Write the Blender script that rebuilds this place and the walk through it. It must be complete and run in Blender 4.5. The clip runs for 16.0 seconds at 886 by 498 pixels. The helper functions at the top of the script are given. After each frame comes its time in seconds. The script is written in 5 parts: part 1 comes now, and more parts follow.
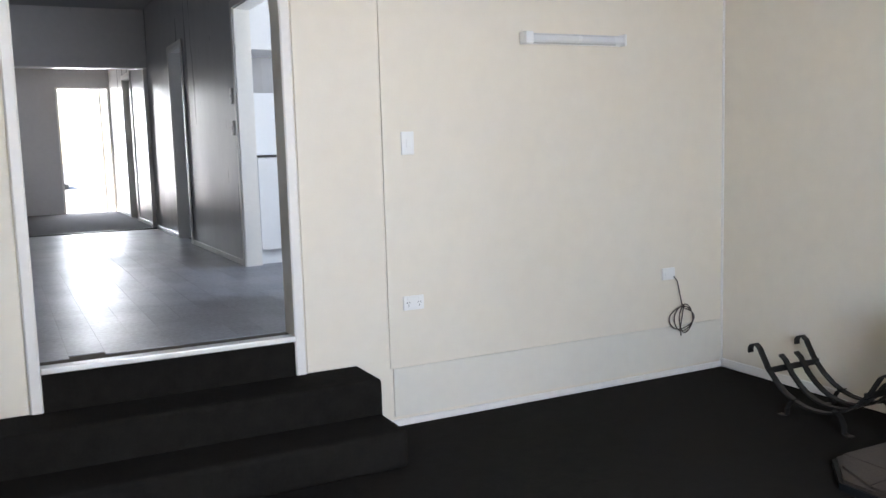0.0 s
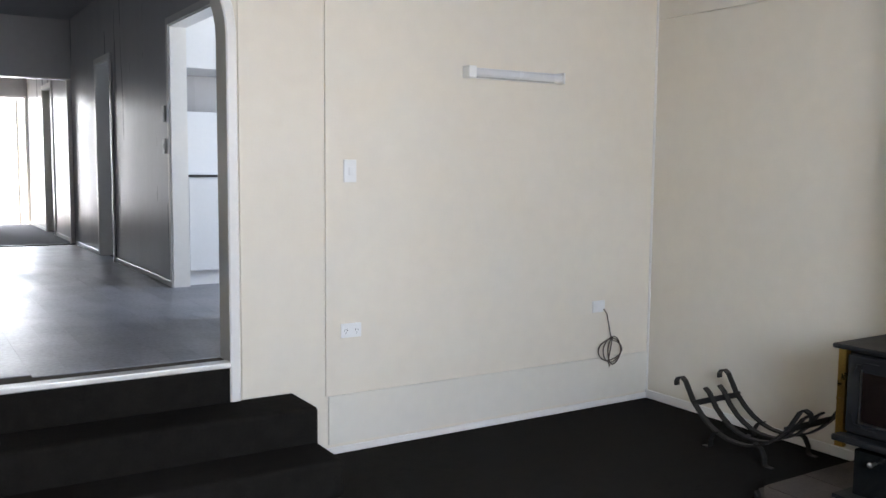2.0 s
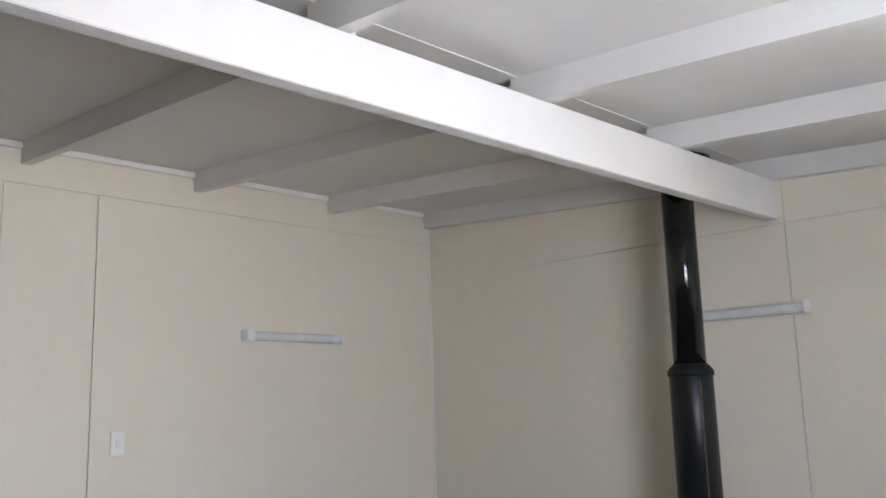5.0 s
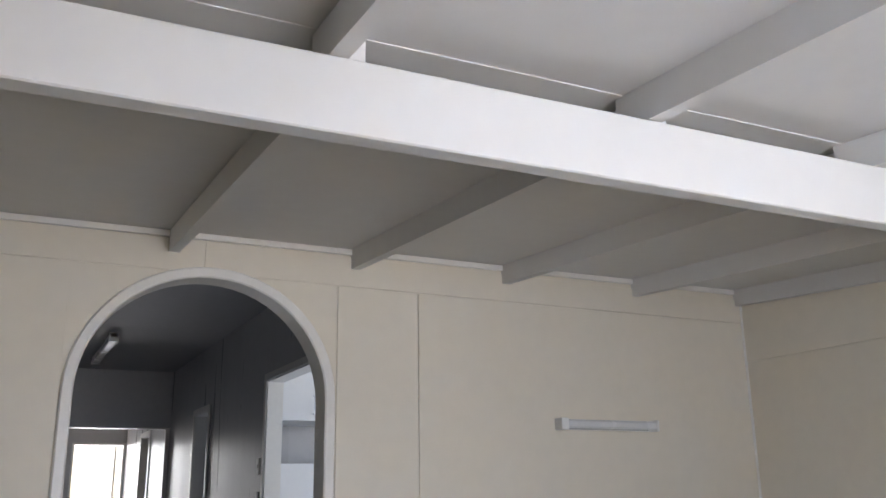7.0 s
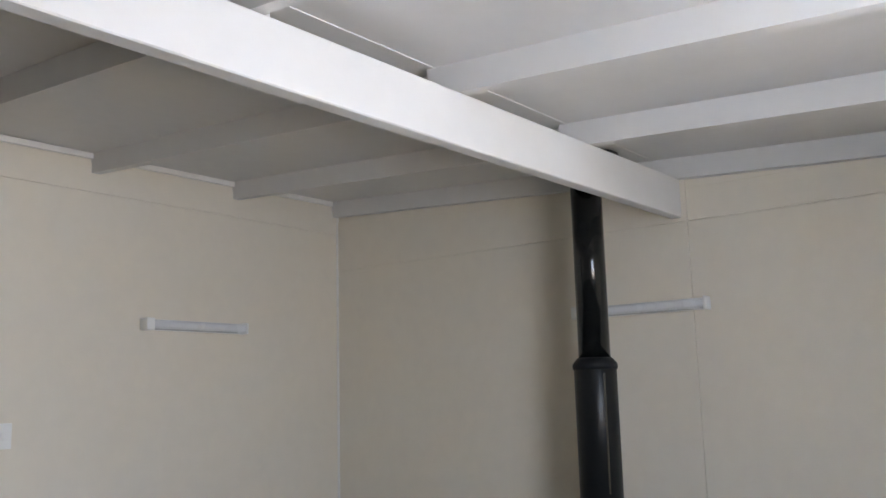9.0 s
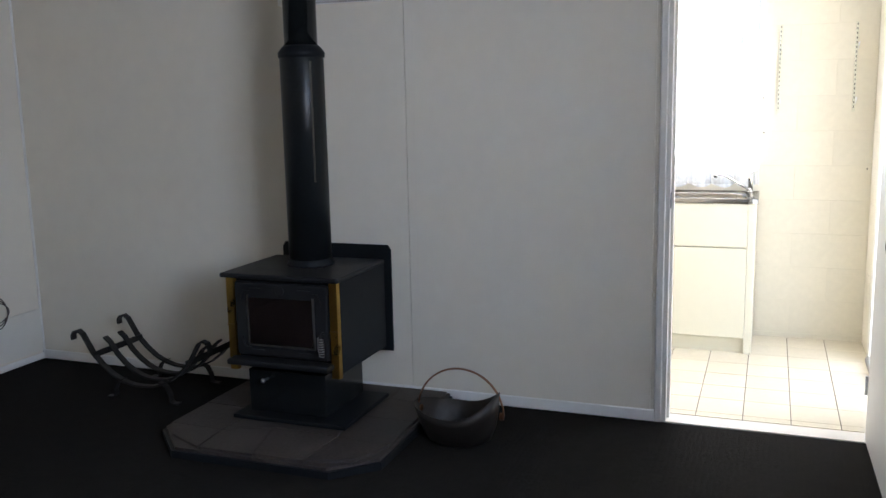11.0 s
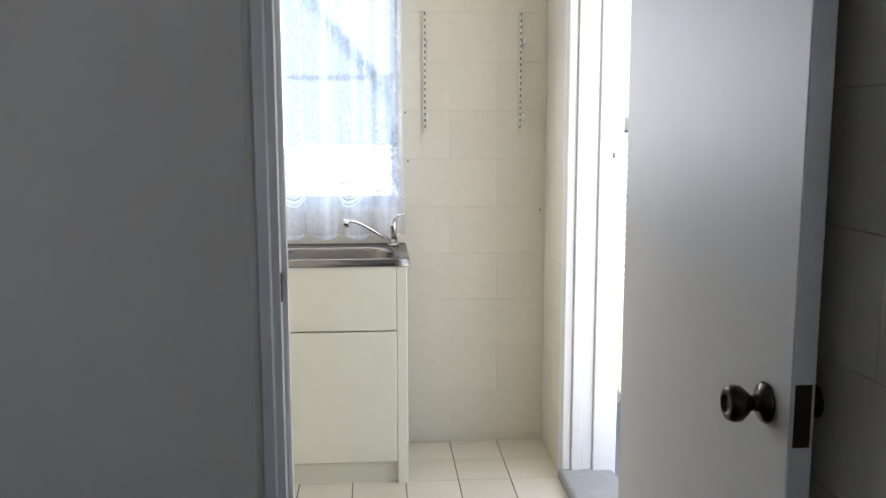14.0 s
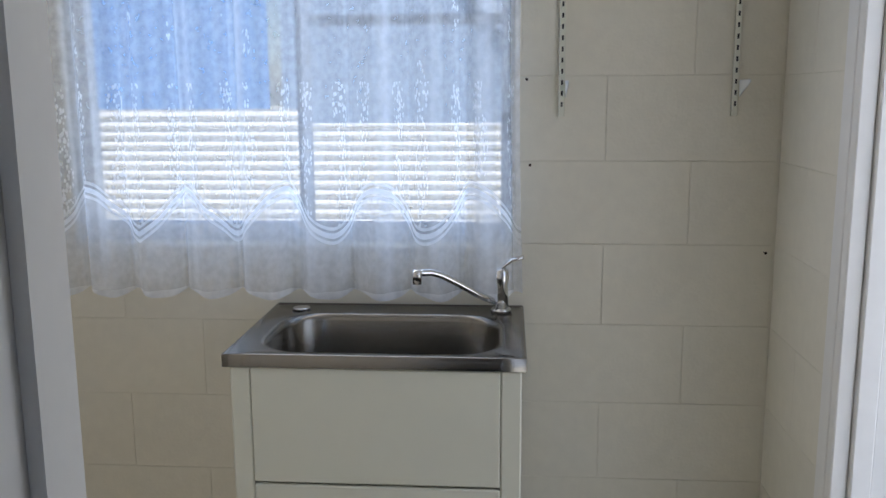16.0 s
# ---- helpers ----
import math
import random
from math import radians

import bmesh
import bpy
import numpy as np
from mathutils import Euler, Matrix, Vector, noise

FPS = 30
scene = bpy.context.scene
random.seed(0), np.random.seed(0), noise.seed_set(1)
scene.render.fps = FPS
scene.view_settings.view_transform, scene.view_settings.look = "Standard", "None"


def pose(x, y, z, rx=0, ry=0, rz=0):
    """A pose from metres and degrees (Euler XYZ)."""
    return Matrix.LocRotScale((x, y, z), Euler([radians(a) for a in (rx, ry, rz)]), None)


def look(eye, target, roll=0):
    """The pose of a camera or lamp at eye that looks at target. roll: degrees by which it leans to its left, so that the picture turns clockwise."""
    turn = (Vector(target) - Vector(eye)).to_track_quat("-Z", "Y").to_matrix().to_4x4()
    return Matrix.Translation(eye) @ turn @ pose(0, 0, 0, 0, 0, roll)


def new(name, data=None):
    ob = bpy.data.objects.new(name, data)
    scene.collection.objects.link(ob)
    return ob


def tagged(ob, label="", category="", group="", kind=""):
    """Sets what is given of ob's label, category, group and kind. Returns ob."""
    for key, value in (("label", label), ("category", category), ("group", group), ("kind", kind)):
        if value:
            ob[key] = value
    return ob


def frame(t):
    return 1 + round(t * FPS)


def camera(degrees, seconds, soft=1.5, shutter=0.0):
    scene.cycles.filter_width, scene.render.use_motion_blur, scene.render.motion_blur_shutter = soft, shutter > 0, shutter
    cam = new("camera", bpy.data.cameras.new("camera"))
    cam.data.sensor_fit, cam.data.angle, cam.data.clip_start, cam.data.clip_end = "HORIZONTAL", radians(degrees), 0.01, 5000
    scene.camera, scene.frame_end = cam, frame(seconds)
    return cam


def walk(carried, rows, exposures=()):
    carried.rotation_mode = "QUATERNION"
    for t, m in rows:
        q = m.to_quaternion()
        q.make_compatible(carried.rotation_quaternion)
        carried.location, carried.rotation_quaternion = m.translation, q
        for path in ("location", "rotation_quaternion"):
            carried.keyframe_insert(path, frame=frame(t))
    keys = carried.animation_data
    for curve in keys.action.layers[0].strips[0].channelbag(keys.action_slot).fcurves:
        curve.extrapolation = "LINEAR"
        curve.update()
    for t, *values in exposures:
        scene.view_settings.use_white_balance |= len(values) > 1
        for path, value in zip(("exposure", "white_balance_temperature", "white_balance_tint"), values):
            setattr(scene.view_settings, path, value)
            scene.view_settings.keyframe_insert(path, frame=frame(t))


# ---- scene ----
cam = camera(53.5, 16.0)
PATH = [
    (0, (-3.909, -3.967, 1.408), (-3.013, -2.195, 1.172), -1.7),
    (0.5, (-3.956, -3.976, 1.426), (-3.148, -2.159, 1.216), -0.8),
    (1, (-3.974, -3.975, 1.423), (-3.19, -2.144, 1.237), -0.4),
    (1.5, (-4.013, -3.952, 1.427), (-3.153, -2.155, 1.248), -0.1),
    (2, (-4.013, -3.942, 1.446), (-2.953, -2.256, 1.259), 0.5),
    (2.5, (-3.971, -3.975, 1.443), (-2.69, -2.451, 1.251), 0.8),
    (3, (-3.93, -4.029, 1.448), (-2.473, -2.673, 1.251), 1.0),
    (3.5, (-3.922, -4.016, 1.473), (-2.403, -2.719, 1.38), 0.4),
    (3.7, (-3.92, -4.014, 1.485), (-2.39, -2.726, 1.503), 0.3),
    (5.8, (-4.066, -3.992, 1.572), (-2.862, -2.462, 2.029), -1.1),
    (6, (-4.07, -3.983, 1.577), (-2.969, -2.383, 2.054), -1.1),
    (6.5, (-4.077, -3.971, 1.589), (-3.148, -2.276, 2.103), -0.6),
    (7, (-4.079, -3.967, 1.591), (-3.209, -2.249, 2.13), -0.9),
    (7.5, (-4.078, -3.976, 1.585), (-3.209, -2.262, 2.142), -0.8),
    (8, (-4.061, -3.98, 1.584), (-2.993, -2.382, 2.135), -1.3),
    (8.5, (-4.018, -3.965, 1.585), (-2.68, -2.56, 2.068), -1.4),
    (9, (-4.0, -3.97, 1.561), (-2.441, -2.759, 1.883), -1.5),
    (9.5, (-3.976, -3.983, 1.541), (-2.3, -2.895, 1.623), -1.2),
    (10, (-3.958, -3.973, 1.507), (-2.231, -2.978, 1.337), -1.2),
    (10.2, (-3.946, -3.974, 1.495), (-2.205, -3.019, 1.261), -1.3),
    (12.3, (-3.412, -3.981, 1.397), (-1.443, -3.784, 1.104), -0.2),
    (12.5, (-3.273, -3.941, 1.399), (-1.3, -3.796, 1.105), -0.3),
    (13, (-2.908, -3.86, 1.393), (-0.931, -3.915, 1.097), -0.3),
    (13.5, (-2.468, -3.846, 1.385), (-0.494, -3.982, 1.096), -0.1),
    (14, (-2.042, -3.808, 1.383), (-0.068, -3.954, 1.098), -0.1),
    (14.5, (-1.623, -3.793, 1.389), (0.349, -3.971, 1.112), -0.2),
    (15, (-1.205, -3.858, 1.379), (0.764, -4.068, 1.097), -0.1),
    (15.5, (-0.814, -3.878, 1.368), (1.16, -4.002, 1.074), 0.1),
    (16, (-0.468, -3.884, 1.393), (1.496, -3.736, 1.044), -0.3),
]
walk(cam, [(t, look(eye, target, roll)) for t, eye, target, roll in PATH],
     exposures=[(0.0, 2.74, 7100, 15), (0.5, 2.46, 7100, 15), (3.7, 2.8, 7150, 16), (5.8, 1.86, 7250, 17), (9.0, 1.94, 7250, 16), (10.2, 1.98, 6700, 15),
                (12.3, 1.15, 6400, 16), (13.5, 0.82, 6400, 16), (14.5, 0.38, 6200, 16), (15.0, 0.05, 6150, 15), (15.5, -0.19, 6150, 16), (16.0, -0.42, 6000, 16)])

# ---- daylight ----
world = bpy.data.worlds.new("world")
scene.world = world
world.use_nodes = True
wn = world.node_tree.nodes
sky = wn.new("ShaderNodeTexSky")
sky.sky_type, sky.sun_disc = "NISHITA", False
sky.sun_elevation, sky.sun_rotation = radians(64), radians(-71)
wn["Background"].inputs["Strength"].default_value = 0.12
world.node_tree.links.new(sky.outputs[0], wn["Background"].inputs["Color"])

SUN = bpy.data.lights.new("sun", "SUN")
SUN.energy, SUN.angle, SUN.color = 5.0, radians(0.6), (1.0, 0.95, 0.87)
sun = new("sun", SUN)
sun.matrix_world = look((-3.6, 1.25, 7.9), (0, 0, 0))


def window_light(name, x, y, z, w, h, way, power, color):
    """A lamp in place of daylight from a window or door, w by h, shining along way."""
    data = bpy.data.lights.new(name, "AREA")
    data.shape, data.size, data.size_y, data.energy, data.color = "RECTANGLE", w, h, power, color
    ob = new(name, data)
    ob.matrix_world = look((x, y, z), (x + way[0], y + way[1], z + way[2]))
    return ob


window_light("lounge_window_sky", -2.62, -5.05, 1.72, 1.6, 1.0, (0.55, 1, -0.32), 54, (0.50, 0.71, 1.0))
window_light("lounge_window_ground", -2.7, -4.95, 1.22, 1.5, 0.50, (0.25, 1, 0.12), 13.5, (1.0, 0.80, 0.57))
window_light("kitchen_window_sky", -0.3, 1.2, 1.9, 1.4, 1.0, (-1, 0.5, 0), 9, (0.62, 0.78, 1.0))
window_light("front_door_sky", -2.75, 11.6, 1.6, 1.3, 1.9, (0, -1, -0.12), 25, (0.78, 0.88, 1.0))
window_light("side_room_sky", -0.6, 5.0, 1.9, 1.0, 1.2, (-1, 0, 0), 1.6, (0.62, 0.78, 1.0))
# Added lamp inside the room, before the lace, standing for window light.
window_light("laundry_room_fill", 1.44, -3.35, 1.60, 1.02, 0.70, (-1, 0, -0.32), 6.0, (1.0, 0.92, 0.79))
window_light("laundry_pane_sky", 1.668, -3.35, 1.56, 1.02, 0.98, (-1, 0, 0), 6.8, (0.56, 0.75, 1.0))
window_light("back_door_sky", 0.78, -4.84, 1.1, 0.82, 1.9, (0, 1, -0.1), 7.2, (0.88, 0.94, 1.0))


# ---- materials ----
def material(name, color, rough=0.6, metal=0.0, spread=0.06, scale=6.0, bump=0.0, bump_scale=200.0, spec=0.5, rough_var=0.08, coat=0.0):
    """A surface with colour that varies at two scales, uneven gloss and fine relief."""
    m = bpy.data.materials.new(name)
    m.use_nodes = True
    nt, b = m.node_tree, m.node_tree.nodes["Principled BSDF"]
    b.inputs["Metallic"].default_value = metal
    b.inputs["Specular IOR Level"].default_value = spec
    b.inputs["Coat Weight"].default_value = coat
    co = nt.nodes.new("ShaderNodeTexCoord")
    big, fine = nt.nodes.new("ShaderNodeTexNoise"), nt.nodes.new("ShaderNodeTexNoise")
    big.inputs["Scale"].default_value, big.inputs["Detail"].default_value = scale * 0.25, 6
    fine.inputs["Scale"].default_value, fine.inputs["Detail"].default_value = scale * 6, 4
    add = nt.nodes.new("ShaderNodeMath")
    add.operation = "ADD"
    half = nt.nodes.new("ShaderNodeMath")
    half.operation, half.inputs[1].default_value = "MULTIPLY", 0.5
    ramp = nt.nodes.new("ShaderNodeValToRGB")
    lo = [max(0.0, c * (1 - spread)) for c in color]
    hi = [min(1.0, c * (1 + spread)) for c in color]
    ramp.color_ramp.elements[0].position, ramp.color_ramp.elements[0].color = 0.3, (*lo, 1)
    ramp.color_ramp.elements[1].position, ramp.color_ramp.elements[1].color = 0.7, (*hi, 1)
    for n in (big, fine):
        nt.links.new(co.outputs["Object"], n.inputs["Vector"])
    nt.links.new(big.outputs["Fac"], add.inputs[0])
    nt.links.new(fine.outputs["Fac"], add.inputs[1])
    nt.links.new(add.outputs[0], half.inputs[0])
    nt.links.new(half.outputs[0], ramp.inputs["Fac"])
    nt.links.new(ramp.outputs["Color"], b.inputs["Base Color"])
    rr = nt.nodes.new("ShaderNodeMapRange")
    rr.inputs["To Min"].default_value, rr.inputs["To Max"].default_value = max(0.02, rough - rough_var), min(1, rough + rough_var)
    nt.links.new(big.outputs["Fac"], rr.inputs["Value"])
    nt.links.new(rr.outputs["Result"], b.inputs["Roughness"])
    if bump:
        grain, bn = nt.nodes.new("ShaderNodeTexNoise"), nt.nodes.new("ShaderNodeBump")
        grain.inputs["Scale"].default_value, grain.inputs["Detail"].default_value = bump_scale, 3
        bn.inputs["Strength"].default_value, bn.inputs["Distance"].default_value = bump, 0.002
        nt.links.new(co.outputs["Object"], grain.inputs["Vector"])
        nt.links.new(grain.outputs["Fac"], bn.inputs["Height"])
        nt.links.new(bn.outputs["Normal"], b.inputs["Normal"])
    return m


CREAM = material("cream_wall_paint", (0.76, 0.70, 0.595), 0.5, spread=0.032, scale=2.0, bump=0.12, bump_scale=90)
TRIM = material("white_gloss_trim", (0.82, 0.80, 0.76), 0.32, spread=0.03, scale=5, bump=0.05, bump_scale=60)
CEIL = material("white_ceiling_paint", (0.67, 0.66, 0.645), 0.55, spread=0.03, scale=2, bump=0.08, bump_scale=60)
HALLP = material("grey_beige_hall_paint", (0.50, 0.49, 0.49), 0.32, spread=0.05, scale=3, bump=0.15, bump_scale=12)
# Hall ceiling set darker and greyer than the white one in the lounge.
HALLC = material("grey_hall_ceiling", (0.40, 0.40, 0.41), 0.6, spread=0.05, scale=2, bump=0.08, bump_scale=60)
CARPET = material("dark_carpet", (0.0135, 0.0122, 0.0108), 0.95, spread=0.35, scale=60, bump=1.0, bump_scale=420, spec=0.06)
GREYCARPET = material("grey_carpet", (0.10, 0.10, 0.11), 0.95, spread=0.3, scale=60, bump=1.0, bump_scale=400, spec=0.2)
VINYL = material("grey_vinyl_plank", (0.255, 0.265, 0.30), 0.38, spread=0.36, scale=7, bump=0.12, bump_scale=22, rough_var=0.05)
BLOCK = material("painted_block", (0.78, 0.735, 0.62), 0.5, spread=0.045, scale=5, bump=0.35, bump_scale=120)
TILE = material("cream_floor_tile", (0.74, 0.68, 0.55), 0.22, spread=0.06, scale=6, bump=0.05)
GROUT = material("dark_grout", (0.10, 0.085, 0.07), 0.9, spread=0.3, scale=30)
MORTAR = material("painted_mortar", (0.78, 0.735, 0.62), 0.6, spread=0.04, scale=30, bump=0.4)
STEEL = material("brushed_stainless_steel", (0.25, 0.235, 0.21), 0.24, metal=1.0, spread=0.05, scale=20)
CHROME = material("chrome", (0.72, 0.72, 0.72), 0.08, metal=1.0, spread=0.02, rough_var=0.03)
CABINET = material("cream_cabinet_enamel", (0.765, 0.755, 0.635), 0.28, spread=0.02, scale=3)
WHITE = material("white_laminate", (0.80, 0.81, 0.82), 0.35, spread=0.02)
PLASTIC = material("white_plastic", (0.82, 0.82, 0.80), 0.3, spread=0.02)
DIFFUSER = material("frosted_acrylic_diffuser", (0.70, 0.71, 0.72), 0.25, spread=0.03, scale=20)
STOVE = material("black_stove_paint", (0.0085, 0.0100, 0.0118), 0.5, spread=0.3, scale=25, bump=0.25, bump_scale=300, spec=0.17)
CASTIRON = material("cast_iron", (0.014, 0.0145, 0.0158), 0.45, spread=0.35, scale=30, bump=0.4, bump_scale=150, spec=0.24)
CASING = material("satin_black_casing", (0.0095, 0.0112, 0.0122), 0.34, spread=0.2, scale=12, bump=0.05, bump_scale=200, spec=0.24)
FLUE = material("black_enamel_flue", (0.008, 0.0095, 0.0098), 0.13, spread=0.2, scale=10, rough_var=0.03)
BRASS = material("tarnished_brass", (0.55, 0.33, 0.08), 0.3, metal=1.0, spread=0.3, scale=25)
SOOTGLASS = material("sooted_stove_glass", (0.012, 0.008, 0.007), 0.08, spread=0.6, scale=10)
WIRE = material("black_wrought_iron", (0.011, 0.0105, 0.010), 0.45, spread=0.4, scale=40, bump=0.4, bump_scale=200)
SLATE = material("slate_hearth_stone", (0.036, 0.028, 0.025), 0.6, spread=0.75, scale=22, bump=0.6, bump_scale=40)
COPPER = material("old_copper", (0.28, 0.14, 0.08), 0.38, metal=1.0, spread=0.35, scale=20)
DARKTIN = material("dark_patina_tin", (0.018, 0.014, 0.012), 0.5, metal=0.35, spread=0.4, scale=20)
CABLE = material("brown_cable", (0.07, 0.05, 0.04), 0.5)
BLACKPL = material("black_rubber_plastic", (0.015, 0.015, 0.015), 0.5)
DOORP = material("white_door_paint", (0.76, 0.75, 0.72), 0.42, spread=0.02, scale=2, bump=0.05, bump_scale=60, rough_var=0.02, spec=0.35)
KNOB = material("dark_bronze", (0.06, 0.045, 0.035), 0.28, metal=1.0, spread=0.3, scale=30)
# Frame aluminium with the backlit bars' shade put into a darker colour.
BACKLIT_ALU = material("backlit_aluminium_frame", (0.30, 0.31, 0.33), 0.55, metal=0.4, spread=0.08)
ALU = material("grey_aluminium_frame", (0.55, 0.58, 0.62), 0.35, metal=0.8, spread=0.05)
NOSING = material("pale_anodised_nosing", (0.78, 0.77, 0.74), 0.38, metal=0.35, spread=0.05, scale=30)
FENCEP = material("cream_corrugated_steel", (0.86, 0.85, 0.82), 0.5, spread=0.04, scale=3)
SHEDP = material("zinc_blue_shed_steel", (0.62, 0.68, 0.75), 0.4, spread=0.06, scale=2)
RUBBER = material("old_tyre_rubber", (0.30, 0.295, 0.28), 0.8, spread=0.3, scale=20, bump=0.5, bump_scale=60)
GRASSG = material("dry_lawn_soil", (0.66, 0.62, 0.47), 0.95, spread=0.4, scale=8, bump=0.6, bump_scale=40)
BLADE = material("grass_blade", (0.36, 0.39, 0.17), 0.8, spread=0.4, scale=3)
CONCRETE = material("concrete", (0.36, 0.35, 0.33), 0.85, spread=0.12, scale=5, bump=0.4, bump_scale=80)
LEAD = material("silver_handle_coil", (0.5, 0.5, 0.5), 0.3, metal=1.0)


def cloth(name, color, holes, scale):
    """Thin cloth: part of the light goes straight through, part is scattered through the threads."""
    m = bpy.data.materials.new(name)
    m.use_nodes = True
    nt = m.node_tree
    for n in list(nt.nodes):
        nt.nodes.remove(n)
    out = nt.nodes.new("ShaderNodeOutputMaterial")
    clear, dif, trl = (nt.nodes.new("ShaderNodeBsdf" + k) for k in ("Transparent", "Diffuse", "Translucent"))
    dif.inputs["Color"].default_value = trl.inputs["Color"].default_value = (*color, 1)
    m1, m2 = nt.nodes.new("ShaderNodeMixShader"), nt.nodes.new("ShaderNodeMixShader")
    m1.inputs["Fac"].default_value = 0.55
    nt.links.new(dif.outputs[0], m1.inputs[1])
    nt.links.new(trl.outputs[0], m1.inputs[2])
    co, noise_a = nt.nodes.new("ShaderNodeTexCoord"), nt.nodes.new("ShaderNodeTexNoise")
    noise_a.inputs["Scale"].default_value, noise_a.inputs["Detail"].default_value = scale, 4
    nt.links.new(co.outputs["Object"], noise_a.inputs["Vector"])
    rng = nt.nodes.new("ShaderNodeMapRange")
    rng.inputs["From Min"].default_value, rng.inputs["From Max"].default_value = 0.35, 0.65
    rng.inputs["To Min"].default_value, rng.inputs["To Max"].default_value = min(1, 1 - holes + 0.05), max(0, 1 - holes - 0.05)
    nt.links.new(noise_a.outputs["Fac"], rng.inputs["Value"])
    nt.links.new(rng.outputs["Result"], m2.inputs["Fac"])
    nt.links.new(clear.outputs[0], m2.inputs[1])
    nt.links.new(m1.outputs[0], m2.inputs[2])
    nt.links.new(m2.outputs[0], out.inputs["Surface"])
    return m


def by_piece(m, amount):
    """Each piece laid from this material gets a tone of its own."""
    nt = m.node_tree
    b = nt.nodes["Principled BSDF"]
    link = b.inputs["Base Color"].links[0]
    src = link.from_socket
    info, rng, mul = (nt.nodes.new("ShaderNode" + k) for k in ("ObjectInfo", "MapRange", "HueSaturation"))
    rng.inputs["To Min"].default_value, rng.inputs["To Max"].default_value = 1 - amount, 1 + amount
    nt.links.new(info.outputs["Random"], rng.inputs["Value"])
    nt.links.new(rng.outputs["Result"], mul.inputs["Value"])
    nt.links.new(src, mul.inputs["Color"])
    nt.links.new(mul.outputs["Color"], b.inputs["Base Color"])


by_piece(VINYL, 0.07)
by_piece(TILE, 0.04)
by_piece(BLOCK, 0.012)
by_piece(SLATE, 0.18)
SHEER = cloth("white_sheer_cloth", (0.60, 0.62, 0.66), 0.42, 30)
LACE = cloth("white_lace_net", (0.93, 0.94, 0.96), 0.69, 60)
DRAPE = material("grey_woven_drape", (0.034, 0.031, 0.032), 0.6, spread=0.12, scale=20, spec=0.3)


def weave(m, share):
    """Adds a net of fine crinkle seams, long across the cloth and short down it, and lets a share of light through between them."""
    nt = m.node_tree
    b = nt.nodes["Principled BSDF"]
    out = [q for q in nt.nodes if q.bl_idname == "ShaderNodeOutputMaterial"][0]
    co, mp, warp, bend, vor, seam, bn = (nt.nodes.new("ShaderNode" + k) for k in ("TexCoord", "Mapping", "TexNoise", "VectorMath", "TexVoronoi", "MapRange", "Bump"))
    warp.inputs["Scale"].default_value, warp.inputs["Detail"].default_value = 9, 3
    bend.operation = "MULTIPLY_ADD"
    bend.inputs[1].default_value = (0.03, 0.0, 0.010)
    nt.links.new(co.outputs["Object"], warp.inputs["Vector"])
    nt.links.new(warp.outputs["Color"], bend.inputs[0])
    nt.links.new(co.outputs["Object"], bend.inputs[2])
    mp.inputs["Scale"].default_value = (6.0, 0.0, 150)
    nt.links.new(bend.outputs[0], mp.inputs["Vector"])
    vor.feature = "DISTANCE_TO_EDGE"
    vor.inputs["Scale"].default_value = 1.0
    nt.links.new(mp.outputs[0], vor.inputs["Vector"])
    seam.inputs["From Min"].default_value, seam.inputs["From Max"].default_value = 0.0, 0.045
    nt.links.new(vor.outputs["Distance"], seam.inputs["Value"])
    bn.inputs["Strength"].default_value, bn.inputs["Distance"].default_value = 0.5, 0.003
    nt.links.new(seam.outputs["Result"], bn.inputs["Height"])
    nt.links.new(bn.outputs["Normal"], b.inputs["Normal"])
    tr, mx, tone = nt.nodes.new("ShaderNodeBsdfTranslucent"), nt.nodes.new("ShaderNodeMixShader"), nt.nodes.new("ShaderNodeMix")
    tone.data_type = "RGBA"
    tone.inputs["A"].default_value, tone.inputs["B"].default_value = (0.13, 0.117, 0.115, 1), (0.205, 0.184, 0.18, 1)
    nt.links.new(seam.outputs["Result"], tone.inputs["Factor"])
    nt.links.new(tone.outputs["Result"], tr.inputs["Color"])
    nt.links.new(bn.outputs["Normal"], tr.inputs["Normal"])
    mx.inputs["Fac"].default_value = share
    nt.links.new(b.outputs[0], mx.inputs[1])
    nt.links.new(tr.outputs[0], mx.inputs[2])
    nt.links.new(mx.outputs[0], out.inputs["Surface"])


